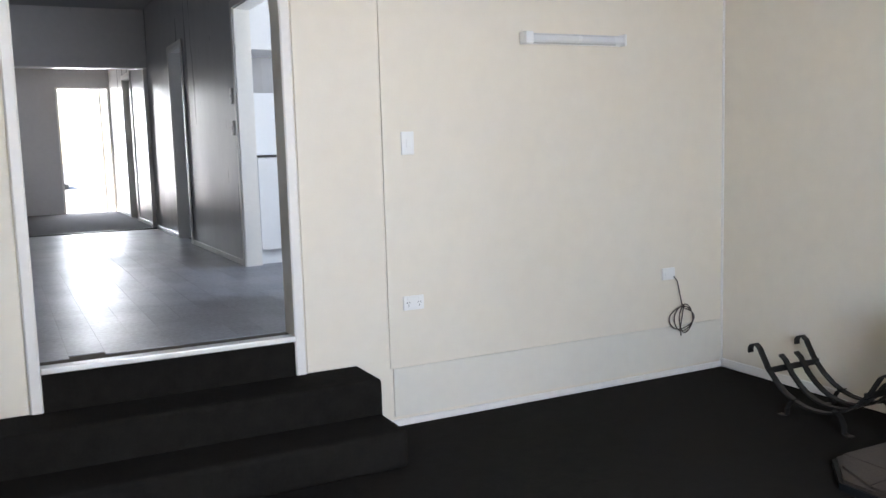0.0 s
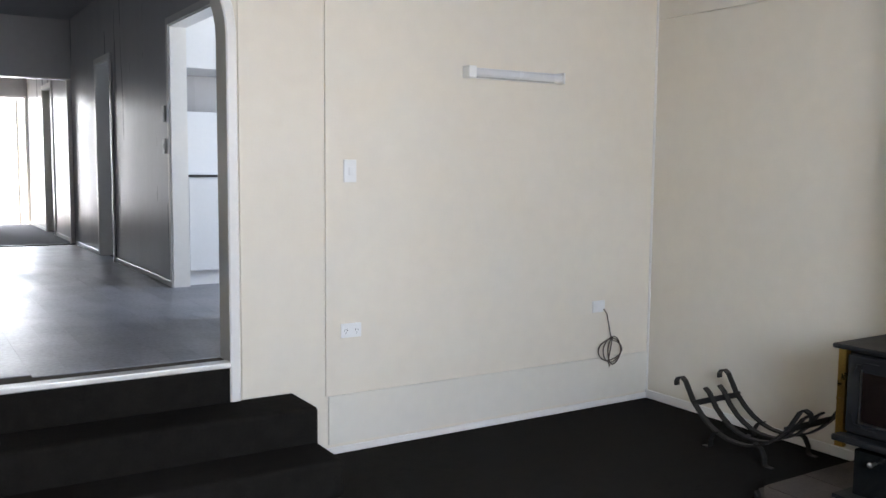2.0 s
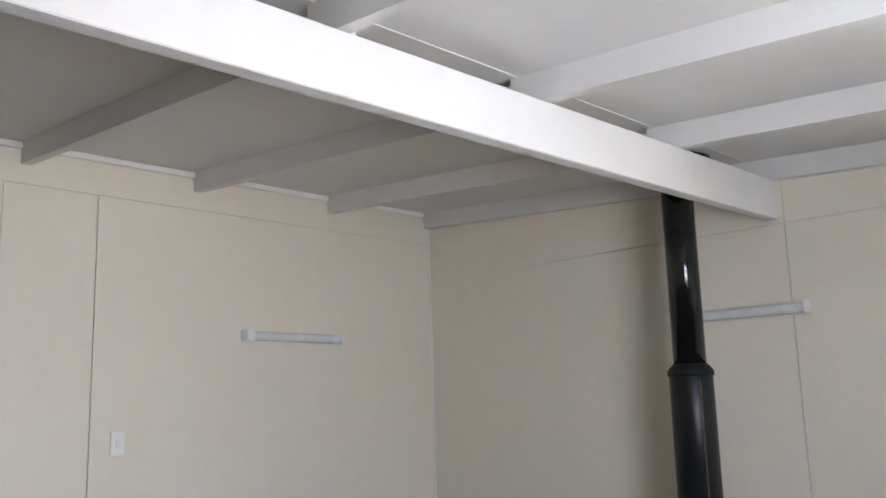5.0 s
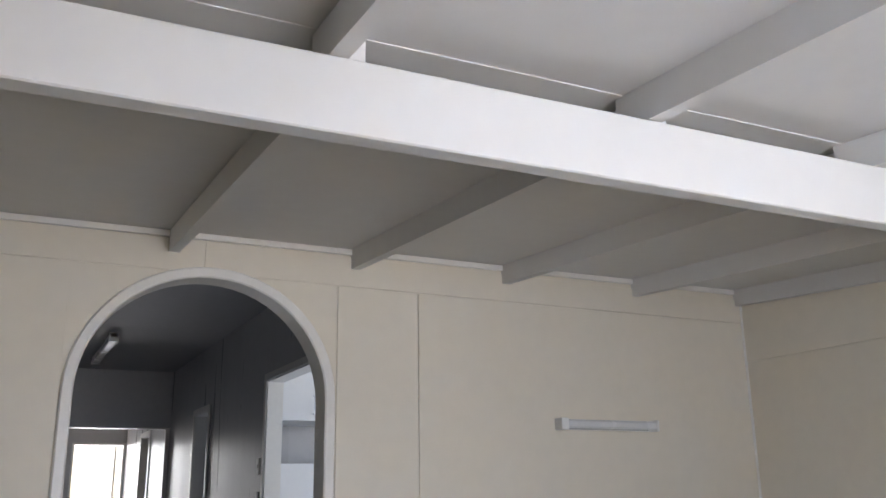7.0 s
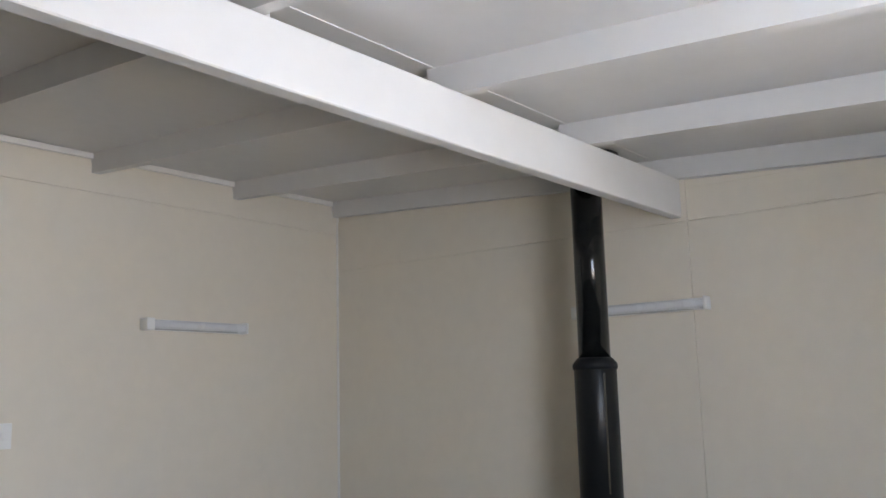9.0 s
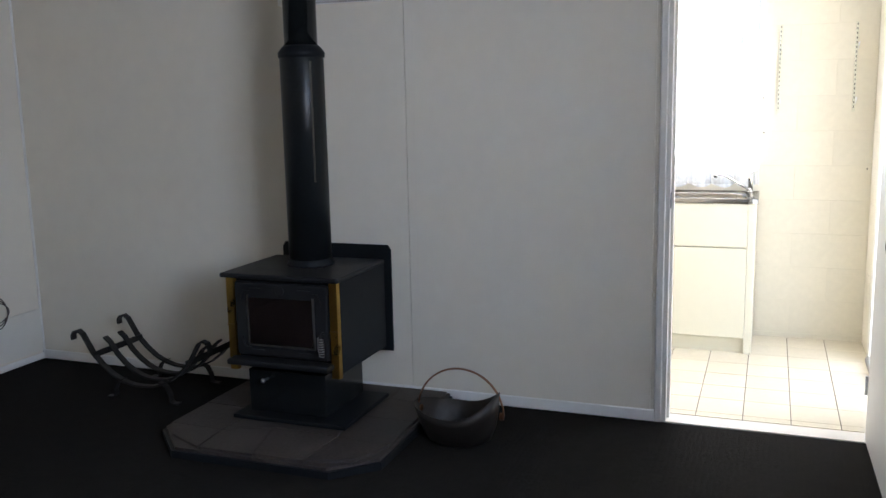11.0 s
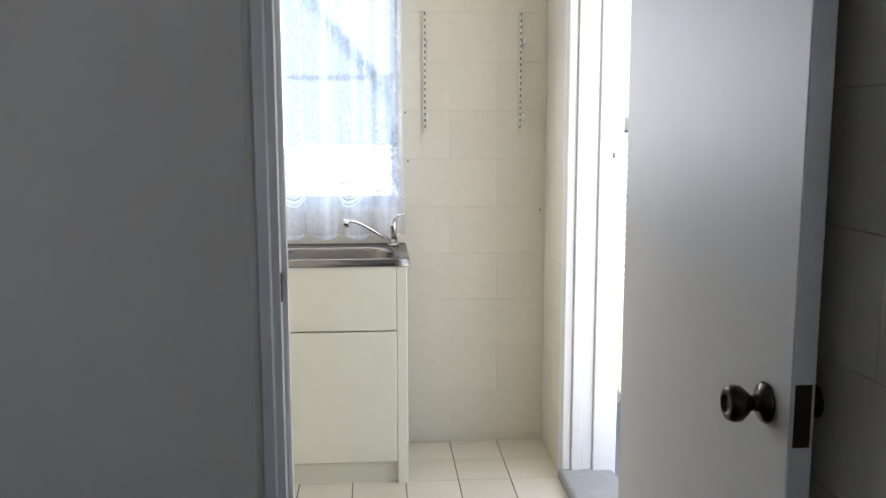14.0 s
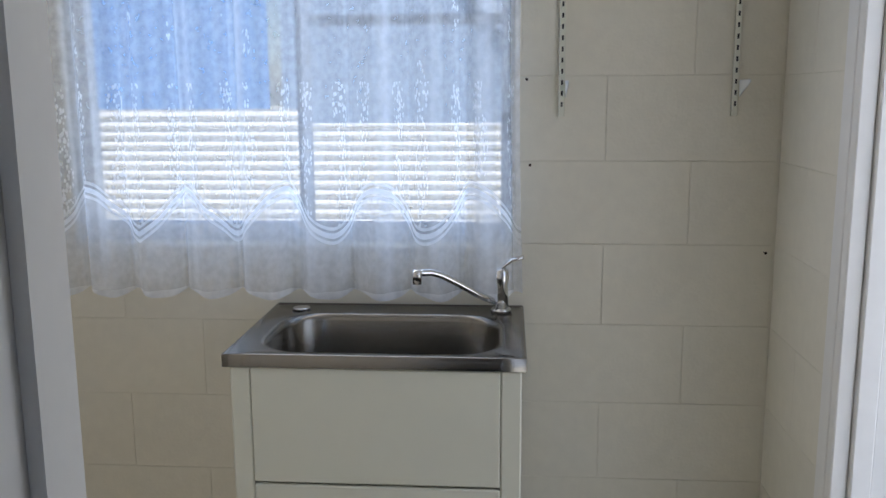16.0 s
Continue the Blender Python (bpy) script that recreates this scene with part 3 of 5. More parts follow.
grid = {(i, j): (xs[i] + (rnd.uniform(-0.05, 0.05) if 0 < i < 4 else 0), ys[j] + (rnd.uniform(-0.05, 0.05) if 0 < j < 4 else 0)) for i in range(5) for j in range(5)}
grid[(0, 0)], grid[(0, 4)] = (-0.91, -1.60), (-0.93, -2.48)
for i in range(4):
    for j in range(4):
        c = [grid[(i, j)], grid[(i + 1, j)], grid[(i + 1, j + 1)], grid[(i, j + 1)]]
        mx, my = sum(p[0] for p in c) / 4, sum(p[1] for p in c) / 4
        c = [(mx + (x - mx) * 0.982, my + (y - my) * 0.982) for x, y in c]
        part("paving_stone", prism(c, "z", 0.0432, 0.053 + rnd.uniform(0, 0.004)), SLATE, hearth)

# ---- wood stove ----
SY0, SY1 = -2.262, -1.705
SYM = (SY0 + SY1) / 2
stove = thing("wood_stove", "black steel wood stove with brass corners on a pedestal", "stove")
Z0 = 0.0575
part("base_plate", box(-0.67, -0.20, -2.31, -1.75, Z0, Z0 + 0.018, bevel=0.003), STOVE, stove)
# Flue enamel reused here to keep the pedestal darker than the body.
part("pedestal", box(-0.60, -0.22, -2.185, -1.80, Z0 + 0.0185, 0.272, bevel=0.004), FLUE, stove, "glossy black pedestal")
part("body", box(-0.575, -0.10, SY0, SY1, 0.273, 0.688, bevel=0.006), STOVE, stove)
top = box(-0.625, -0.13, SY0 - 0.016, SY1 + 0.016, 0.689, 0.711, bevel=0.009, seg=3)
part("top_plate", top, CASTIRON, stove, "dark cast top plate with rounded edge")
shield = [(-2.282, 0.245), (-2.282, 0.745), (-2.266, 0.768), (-1.71, 0.768), (-1.694, 0.745), (-1.694, 0.245)]
part("heat_shield", prism(shield, "x", -0.072, -0.06), STOVE, stove, "thin black rear heat shield with rounded corners")
part("shield_bracket", box(-0.1, -0.073, -2.24, -1.73, 0.4, 0.42), STOVE, stove)
for y0, y1 in ((SY0 - 0.002, SY0 + 0.042), (SY1 - 0.042, SY1 + 0.002)):
    tri = prism([(-0.578, y0), (-0.60, y0 + 0.004), (-0.60, y1 - 0.004), (-0.578, y1)], "z", 0.262, 0.686)
    part("corner_trim", tri, BRASS, stove, "tarnished brass corner strip")
    part("trim_joint", box(-0.604, -0.6, y0 + 0.003, y1 - 0.003, 0.466, 0.474), BRASS, stove)
door = part("stove_door", box(-0.606, -0.577, -2.215, -1.753, 0.338, 0.672, bevel=0.008, seg=2), CASTIRON, stove, "cast iron stove door")
GY0, GY1, GZ0, GZ1 = -2.145, -1.825, 0.395, 0.605
part("door_glass", box(-0.610, -0.607, GY0, GY1, GZ0, GZ1), SOOTGLASS, door, "soot-darkened door glass")
bm = box(-0.613, -0.6085, GY0 - 0.010, GY0, GZ0 - 0.01, GZ1 + 0.01)
box(-0.613, -0.6085, GY1, GY1 + 0.006, GZ0 - 0.01, GZ1 + 0.01, bm=bm)
box(-0.613, -0.6085, GY0, GY1, GZ0 - 0.01, GZ0 - 0.003, bm=bm)
part("glass_edge", bm, LEAD, door, "pale edging on three sides of the glass")
for s, yc in ((1, -2.185), (-1, -1.785)):
    for zc, d in ((0.645, -1), (0.365, 1)):
        pts = [(-0.609, yc + s * 0.11, zc), (-0.611, yc + s * 0.05, zc), (-0.611, yc + s * 0.04, zc + d * 0.012), (-0.611, yc + s * 0.015, zc + d * 0.012), (-0.611, yc + s * 0.005, zc + d * 0.03), (-0.611, yc, zc + d * 0.06)]
        part("moulding", sweep(pts, 0.004, 0.003, (1, 0, 0)), CASTIRON, door)
part("emblem", lathe([(0.001, -0.611), (0.02, -0.6105), (0.024, -0.6075)], (0, -1.985, 0.64), 16, axis="x"), CASTIRON, door)
spring = []
for k in range(60):
    a = 2 * math.pi * k / 7.5
    u = k / 59
    r = 0.010 + 0.004 * math.sin(math.pi * u)
    spring.append((-0.645 + r * math.cos(a), -2.195 - 0.006 * u + r * math.sin(a), 0.455 - 0.085 * u))
part("handle_spring", sweep(spring, 0.0022, 0.0022, (0, 0, 1), n=6), LEAD, door, "coiled silver spring handle", True)
part("handle_stem", sweep([(-0.606, -2.195, 0.465), (-0.63, -2.195, 0.468), (-0.645, -2.195, 0.45), (-0.645, -2.2, 0.365)], 0.005, 0.005, n=8), CASTIRON, door)
part("ash_lip", box(-0.66, -0.58, -2.235, -1.725, 0.300, 0.328, bevel=0.010, seg=3), CASTIRON, stove, "projecting ash lip below the door")
part("air_slide_rod", sweep([(-0.602, -1.90, 0.235), (-0.635, -1.90, 0.235)], 0.006, 0.006, n=8), LEAD, stove)
part("air_slide_knob", lathe([(0.004, -0.65), (0.011, -0.645), (0.011, -0.637), (0.004, -0.634)], (0, -1.90, 0.235), 12, axis="x"), LEAD, stove, "small steel knob")

# ---- flue ----
FXC, FYC = -0.335, -1.996
flue = thing("flue", "black enamel stove flue rising to the ceiling", "flue")
part("base_flange", lathe([(0.110, 0.712), (0.110, 0.722), (0.101, 0.732), (0.101, 0.745)], (FXC, FYC, 0), 40), STOVE, flue, "", True)
part("lower_casing", lathe([(0.098, 0.735), (0.098, 1.655), (0.096, 1.66)], (FXC, FYC, 0), 48), CASING, flue, "perforated lower heat casing", True)
part("collar", lathe([(0.103, 1.648), (0.104, 1.668), (0.099, 1.678), (0.086, 1.694), (0.077, 1.702)], (FXC, FYC, 0), 48), STOVE, flue, "dull grey collar", True)
part("upper_pipe", lathe([(0.0735, 1.69), (0.0735, 2.68)], (FXC, FYC, 0), 48), FLUE, flue, "glossy black upper pipe", True)
part("ceiling_ring", lathe([(0.083, 2.625), (0.165, 2.632), (0.168, 2.64), (0.16, 2.67)], (FXC, FYC, 0), 40), STOVE, flue, "black ceiling ring")
# Slots' dotted highlights, put in as one column of pale steel ticks.
for k in range(56):
    a = radians(231)
    ob = new("vent_slot", bpy.data.objects["vent_slot"].data if k else mesh_of(box(-0.0015, 0.0015, -0.005, 0.005, -0.0016, 0.0016), "vent_slot", STEEL))
    ob.parent = flue
    ob.matrix_basis = pose(FXC + 0.0978 * math.cos(a), FYC + 0.0978 * math.sin(a), 1.625 - k * 0.0095, 0, 0, 51)

# ---- log cradle ----
cradle = thing("log_cradle", "black wrought iron strip log cradle on the carpet", "log holder")


def u_strip(x, hook):
    pts = []
    yl, yr = (-0.735, -1.435) if hook else (-0.80, -1.37)
    top_z = 0.318 if hook else 0.262
    if hook:
        pts += [(x, yl + 0.06, top_z - 0.035), (x, yl + 0.062, top_z - 0.012), (x, yl + 0.05, top_z + 0.008), (x, yl + 0.025, top_z + 0.016), (x, yl, top_z)]
    else:
        pts += [(x, yl + 0.03, top_z + 0.012), (x, yl, top_z - 0.01)]
    n = 12
    for k in range(1, n):
        u = k / n
        y = yl + (yr - yl) * u
        z = 0.075 + (top_z - 0.095) * abs(2 * u - 1) ** 2.3
        pts.append((x, y, z))
    if hook:
        pts += [(x, yr, top_z), (x, yr - 0.025, top_z + 0.016), (x, yr - 0.05, top_z + 0.008), (x, yr - 0.062, top_z - 0.012), (x, yr - 0.06, top_z - 0.035)]
    else:
        pts += [(x, yr, top_z - 0.01), (x, yr - 0.03, top_z + 0.012)]
    return sweep(pts, 0.016, 0.005, (1, 0, 0))


for x, hk in ((-0.46, True), (-0.345, False), (-0.235, False), (-0.12, True)):
    part("curved_strip", u_strip(x, hk), WIRE, cradle)
for y, z in ((-0.806, 0.215), (-1.364, 0.215)):
    part("cross_bar", box(-0.475, -0.105, y - 0.004, y + 0.004, z - 0.016, z + 0.016, bevel=0.002), WIRE, cradle)
for x in (-0.46, -0.12):
    for s, yb in ((1, -0.93), (-1, -1.24)):
        pts = [(x, yb - s * 0.05, 0.105), (x, yb - s * 0.01, 0.085), (x, yb + s * 0.012, 0.045), (x, yb + s * 0.012, 0.012), (x, yb + s * 0.03, 0.004), (x, yb + s * 0.06, 0.004)]
        part("foot", sweep(pts, 0.016, 0.0035, (1, 0, 0)), WIRE, cradle)

# ---- coal scuttle ----
scuttle = thing("coal_scuttle", "old dark copper coal scuttle with hoop handle beside the hearth", "coal scuttle")
SC = Vector((-0.47, -2.76, 0))


def scoop(a, h, rx, ry):
    """A point of the helmet-shaped bucket: a tall hooded back, a round lower front and dipped flanks."""
    k = (h / 0.16) ** 2
    back, front = max(0, -math.sin(a)) ** 2 * k, max(0, math.sin(a)) ** 2 * k
    return Vector((-(rx - 0.03 * k * abs(math.cos(a))) * math.cos(a), (ry + 0.025 * front) * math.sin(a), h * (0.80 if h > 0.03 else 1) + 0.095 * back + 0.03 * front))


bm = bmesh.new()
rings = []
for h, rx, ry, lean in ((0.0, 0.10, 0.12, 0), (0.012, 0.115, 0.14, 0), (0.07, 0.135, 0.165, 0.0), (0.12, 0.15, 0.175, 0.01), (0.16, 0.165, 0.18, 0.02)):
    ring = []
    for k in range(28):
        a = 2 * math.pi * k / 28
        ring.append(bm.verts.new(SC + scoop(a, h, rx, ry)))
    rings.append(ring)
inner = []
for h, rx, ry in ((0.158, 0.158, 0.174), (0.07, 0.128, 0.158), (0.016, 0.10, 0.125)):
    ring = []
    for k in range(28):
        a = 2 * math.pi * k / 28
        ring.append(bm.verts.new(SC + scoop(a, h, rx, ry)))
    inner.append(ring)
allr = rings + inner
for a, b in zip(allr, allr[1:]):
    for k in range(28):
        j = (k + 1) % 28
        bm.faces.new((a[k], a[j], b[j], b[k]))
bm.faces.new(rings[0][::-1])
bm.faces.new(inner[-1])
part("bucket", bm, DARKTIN, scuttle, "dark patinated bucket with flared lip", True)
hoop = [(SC.x + 0.02, SC.y - 0.195 * math.cos(a), 0.115 + 0.195 * math.sin(a)) for a in [math.pi * k / 24 for k in range(25)]]
part("handle", sweep(hoop, 0.008, 0.004, (1, 0, 0), n=10), COPPER, scuttle, "arched copper carrying handle", True)
for s in (-1, 1):
    part("handle_lug", lathe([(0.004, -0.012), (0.016, -0.008), (0.016, 0.008), (0.004, 0.012)], (SC.x + 0.02, SC.y + s * 0.186, 0.115), 12, axis="y"), COPPER, scuttle)

# ---- doorway to the laundry ----
bm = box(-0.018, -0.0055, DY0 - 0.002, DY0 + 0.030, 0.0, DZ + 0.05, bevel=0.004)
box(-0.018, -0.0055, DY1 - 0.046, DY1, 0.0, DZ + 0.05, bevel=0.004, bm=bm)
box(-0.018, -0.0055, DY1, DY0, DZ, DZ + 0.05, bevel=0.004, bm=bm)
structure("trim_architrave", bm, TRIM, "white timber architrave round the laundry doorway", "trim")
bm = box(-0.005, 0.112, DY0 - 0.02, DY0, 0.0, DZ)
box(-0.005, 0.112, DY1, DY1 + 0.02, 0.0, DZ, bm=bm)
box(-0.005, 0.112, DY1 + 0.02, DY0 - 0.02, DZ - 0.02, DZ, bm=bm)
box(0.04, 0.075, DY0 - 0.032, DY0 - 0.0205, 0.0, DZ - 0.02, bm=bm)
structure("trim_door_jamb", bm, TRIM, "white painted door lining with stop", "trim")
part("strike_plate", box(0.005, 0.035, DY0 - 0.0222, DY0 - 0.0203, 0.965, 1.035, bevel=0.001), KNOB, bpy.data.objects["trim_door_jamb"])
bm = box(0.1005, 0.118, DY0, DY0 + 0.05, 0.0, DZ + 0.05, bevel=0.004)
box(0.1, 0.118, DY1 - 0.046, DY1, 0.0, DZ + 0.05, bevel=0.004, bm=bm)
structure("trim_laundry_architrave", bm, TRIM, "white architrave on the laundry side", "trim")
structure("trim_threshold", box(-0.012, 0.10, DY1 + 0.02, DY0 - 0.02, -0.004, 0.006, bevel=0.002), TRIM, "pale strip between carpet and tiles", "trim")

LY0, LY1 = -4.428, -4.391
ldoor = tagged(thing("door_laundry", "plain white flush door standing open with dark knob", "door"), kind="structure")
leaf = part("leaf", box(-0.85, -0.012, LY0, LY1, 0.012, 2.03, bevel=0.002), DOORP, ldoor)
part("latch_plate", box(-0.8515, -0.8495, LY0 + 0.006, LY1 - 0.006, 0.91, 1.005), KNOB, leaf, "dark latch plate in the door edge")
for s, y in ((1, LY1), (-1, LY0)):
    prof = [(0.030, 0.0005), (0.033, 0.004), (0.028, 0.010), (0.014, 0.014), (0.012, 0.026), (0.020, 0.034), (0.028, 0.044), (0.029, 0.054), (0.025, 0.064), (0.016, 0.066), (0.014, 0.061), (0.004, 0.060)]
    part("knob", lathe([(r, s * h) for r, h in prof], (-0.775, y, 0.955), 28, axis="y"), KNOB, leaf, "dark bronze round knob with rose", True)
for z in (0.25, 1.8):
    part("hinge", lathe([(0.006, z - 0.04), (0.006, z + 0.04)], (-0.008, LY1 + 0.006, 0), 10), ALU, leaf)
ldoor.matrix_world = pose(-0.012, LY1, 0, 0, 0, 0.8) @ pose(0.012, -LY1, 0)

# ---- curtains of the lounge window ----
def hanging(name, x0, x1, y, z0, z1, mat, fold, depth, seed, n=140, rows=26, lean=0.0):
    """A cloth hanging in folds between x0 and x1; lower edge slightly wandering."""
    r = random.Random(seed)
    ph = [r.uniform(0, 6.28) for _ in range(6)]
    bm = bmesh.new()
    grid = []
    for i in range(n + 1):
        u = i / n
        x = x0 + (x1 - x0) * u
        col = []
        for j in range(rows + 1):
            v = j / rows
            a = 2 * math.pi * u * (x1 - x0) / fold
            d = depth * (0.6 * math.sin(a + ph[0] + 0.4 * math.sin(3 * v + ph[1])) + 0.3 * math.sin(2.3 * a + ph[2] + v) + 0.15 * math.sin(5.1 * a + ph[3] + 4 * v))
            d += 0.004 * math.sin(17 * v + 9 * u + ph[4]) + lean * v
            z = z1 + (z0 - z1) * v + 0.006 * math.sin(a + ph[5]) * v
            col.append(bm.verts.new((x + 0.25 * depth * math.cos(a + ph[0]), y + d, z)))
        grid.append(col)
    for a, b in zip(grid, grid[1:]):
        for j in range(rows):
            bm.faces.new((a[j], a[j + 1], b[j + 1], b[j]))
    return new(name, mesh_of(bm, name, mat, True))


drape = thing("drape", "dark grey crinkle-woven drape hanging at the lounge window", "curtain")
bm = bmesh.new()
cols = []
prof = [(-1.385, -4.412), (-1.391, -4.386), (-1.404, -4.378), (-1.418, -4.388), (-1.45, -4.401), (-1.485, -4.406), (-1.508, -4.402), (-1.518, -4.386), (-1.531, -4.379), (-1.547, -4.388),
        (-1.58, -4.395), (-1.65, -4.397), (-1.72, -4.396), (-1.80, -4.400), (-1.87, -4.404), (-1.915, -4.399), (-1.94, -4.405)]
for i, (x, y) in enumerate(prof):
    col = []
    for j in range(61):
        v = j / 60
        z = 2.28 - 2.20 * v
        crease = 0.010 * math.exp(-((z - 0.93 - 0.25 * (x + 1.5)) / 0.018) ** 2) + 0.007 * math.exp(-((z - 1.03 + 0.5 * (x + 1.6)) / 0.03) ** 2) + 0.006 * math.exp(-((z - 0.62 - 0.06 * (x + 1.5)) / 0.02) ** 2)
        wob = 0.003 * math.sin(9 * v + i * 0.5) + 0.0015 * math.sin(31 * v + i * 1.3)
        col.append(bm.verts.new((x - 0.012 * v + 0.004 * math.sin(5 * v + i), y + crease + wob, z)))
    cols.append(col)
for a, b in zip(cols, cols[1:]):
    for j in range(60):
        bm.faces.new((a[j], a[j + 1], b[j + 1], b[j]))
part("cloth", bm, DRAPE, drape, "", True)
for x, y in ((-1.404, -4.3765), (-1.531, -4.3775)):
    seam_line = [(x - 0.012 * v + 0.004 * math.sin(5 * v + (2 if x > -1.5 else 8)), y + 0.003 * math.sin(9 * v + (1 if x > -1.5 else 4)) + 0.002, 2.28 - 2.20 * v) for v in [k / 60 for k in range(61)]]
    part("hem", sweep(seam_line, 0.0035, 0.0025, (1, 0, 0), n=8), DRAPE, drape, "stitched edge of a fold", True)
heading = box(-1.955, -1.38, -4.418, -4.372, 2.235, 2.30, bevel=0.006, seg=2)
part("heading", heading, DRAPE, drape, "gathered heading on the rod")
tagged(hanging("sheer_curtain", -3.62, -1.85, -4.478, 0.10, 2.26, SHEER, 0.16, 0.022, 3, n=240), "white sheer curtain hanging over the lounge window", "curtain")
rod = thing("curtain_rod", "plain pale curtain rod above the lounge window", "curtain rod")
part("rod", sweep([(-3.72, -4.42, 2.285), (-1.28, -4.42, 2.285)], 0.011, 0.011, n=10), ALU, rod)
for x in (-3.68, -1.30):
    part("bracket", box(x - 0.008, x + 0.008, -4.47, -4.39, 2.270, 2.30), ALU, rod)
wf = tagged(thing("window_lounge", "aluminium framed lounge window behind the sheer curtain", "window"), kind="structure")
for x in (WX0, -2.46, WX1 - 0.03):
    part("stile", box(x, x + 0.03, WC - 0.12, WC - 0.06, WZ0, WZ1), ALU, wf)
for z in (WZ0, WZ1 - 0.03):
    part("rail", box(WX0, WX1, WC - 0.119, WC - 0.061, z, z + 0.03), ALU, wf)

# ---- laundry tub ----
tub = thing("laundry_tub", "stainless steel laundry tub on a cream enamel cabinet", "laundry tub")
TX0, TX1, TY0, TY1 = 1.192, 1.632, -3.922, -3.312
BX0, BX1, BY0, BY1, BR = 1.232, 1.548, -3.868, -3.368, 0.10


def rounded(x0, x1, y0, y1, r, n=8):
    pts = []
    for cx, cy, a0 in ((x1 - r, y1 - r, 0), (x0 + r, y1 - r, 90), (x0 + r, y0 + r, 180), (x1 - r, y0 + r, 270)):
        pts += [(cx + r * math.cos(radians(a0 + 90 * k / n)), cy + r * math.sin(radians(a0 + 90 * k / n))) for k in range(n + 1)]
    return pts


TOP = 0.880
bm = bmesh.new()
inner = rounded(BX0, BX1, BY0, BY1, BR)
outer = []
for x, y in inner:
    dx, dy = x - (BX0 + BX1) / 2, y - (BY0 + BY1) / 2
    k = min(((TX1 if dx > 0 else TX0) - (BX0 + BX1) / 2) / dx if abs(dx) > 1e-6 else 9, ((TY1 if dy > 0 else TY0) - (BY0 + BY1) / 2) / dy if abs(dy) > 1e-6 else 9)
    outer.append(((BX0 + BX1) / 2 + dx * k, (BY0 + BY1) / 2 + dy * k))
for target in ((TX0, TY0), (TX0, TY1), (TX1, TY0), (TX1, TY1)):
    i = min(range(len(outer)), key=lambda q: (outer[q][0] - target[0]) ** 2 + (outer[q][1] - target[1]) ** 2)
    outer[i] = target
n = len(inner)


def ring(pts, z, s=1.0):
    cx, cy = (BX0 + BX1) / 2, (BY0 + BY1) / 2
    return [bm.verts.new((cx + (x - cx) * s, cy + (y - cy) * s, z)) for x, y in pts]


layers = [ring(outer, TOP - 0.026), ring(outer, TOP), ring(outer, TOP + 0.002, 0.985), ring(outer, TOP - 0.003, 0.955), ring(inner, TOP - 0.003, 1.05),
          ring(inner, TOP - 0.006, 1.0), ring(inner, TOP - 0.02, 0.975), ring(inner, TOP - 0.17, 0.95), ring(inner, TOP - 0.21, 0.90), ring(inner, TOP - 0.225, 0.78)]
for a, b in zip(layers, layers[1:]):
    for k in range(n):
        j = (k + 1) % n
        bm.faces.new((a[k], a[j], b[j], b[k]))
bm.faces.new(layers[-1])
steel = part("tub_top", bm, STEEL, tub, "pressed stainless steel tub with rounded bowl", True)
part("overflow_cap", lathe([(0.019, TOP - 0.002), (0.022, TOP + 0.003), (0.017, TOP + 0.0045), (0.012, TOP + 0.001)], (1.578, -3.385, 0), 20), CHROME, tub, "round chrome cap", True)
bm = box(1.208, 1.62, -3.912, -3.892, 0.0, TOP - 0.027)
box(1.208, 1.62, -3.346, -3.326, 0.0, TOP - 0.027, bm=bm)
box(1.60, 1.619, -3.892, -3.346, 0.05, TOP - 0.027, bm=bm)
box(1.212, 1.619, -3.892, -3.346, 0.085, 0.10, bm=bm)
part("cabinet_body", bm, CABINET, tub)
for y0, y1 in ((-3.913, -3.872), (-3.366, -3.325)):
    part("corner_post", box(1.198, 1.2075, y0, y1, 0.0 if y0 < -3.5 else 0.0, TOP - 0.027, bevel=0.003), CABINET, tub)
part("fixed_panel", box(1.197, 1.211, -3.8705, -3.3675, 0.608, TOP - 0.028, bevel=0.002), CABINET, tub)
part("cabinet_door", box(1.196, 1.211, -3.8705, -3.3675, 0.09, 0.6025, bevel=0.003), CABINET, tub, "plain cream cabinet door")
part("kick_board", box(1.225, 1.235, -3.89, -3.348, 0.0, 0.084), CABINET, tub)

tap = thing("mixer_tap", "chrome swivel mixer tap on the laundry tub", "tap")
TPX, TPY = 1.578, -3.868
part("tap_base", lathe([(0.024, TOP - 0.001), (0.025, TOP + 0.006), (0.018, TOP + 0.010)], (TPX, TPY, 0), 24), CHROME, tap, "", True)
part("tap_body", lathe([(0.017, TOP + 0.010), (0.0175, TOP + 0.07), (0.019, TOP + 0.074), (0.019, TOP + 0.098), (0.012, TOP + 0.106)], (TPX, TPY, 0), 24), CHROME, tap, "", True)
part("lever", sweep([(TPX, TPY + 0.006, TOP + 0.092), (TPX - 0.004, TPY - 0.008, TOP + 0.112), (TPX - 0.008, TPY - 0.026, TOP + 0.126), (TPX - 0.012, TPY - 0.052, TOP + 0.134)], 0.010, 0.005, (1, 0, 0), n=10), CHROME, tap, "", True)
sp = [(TPX - 0.005, TPY + 0.012, TOP + 0.024), (TPX - 0.03, TPY + 0.05, TOP + 0.045), (TPX - 0.06, TPY + 0.10, TOP + 0.080), (TPX - 0.08, TPY + 0.135, TOP + 0.102), (TPX - 0.095, TPY + 0.158, TOP + 0.112), (TPX - 0.11, TPY + 0.178, TOP + 0.114), (TPX - 0.118, TPY + 0.188, TOP + 0.114)]
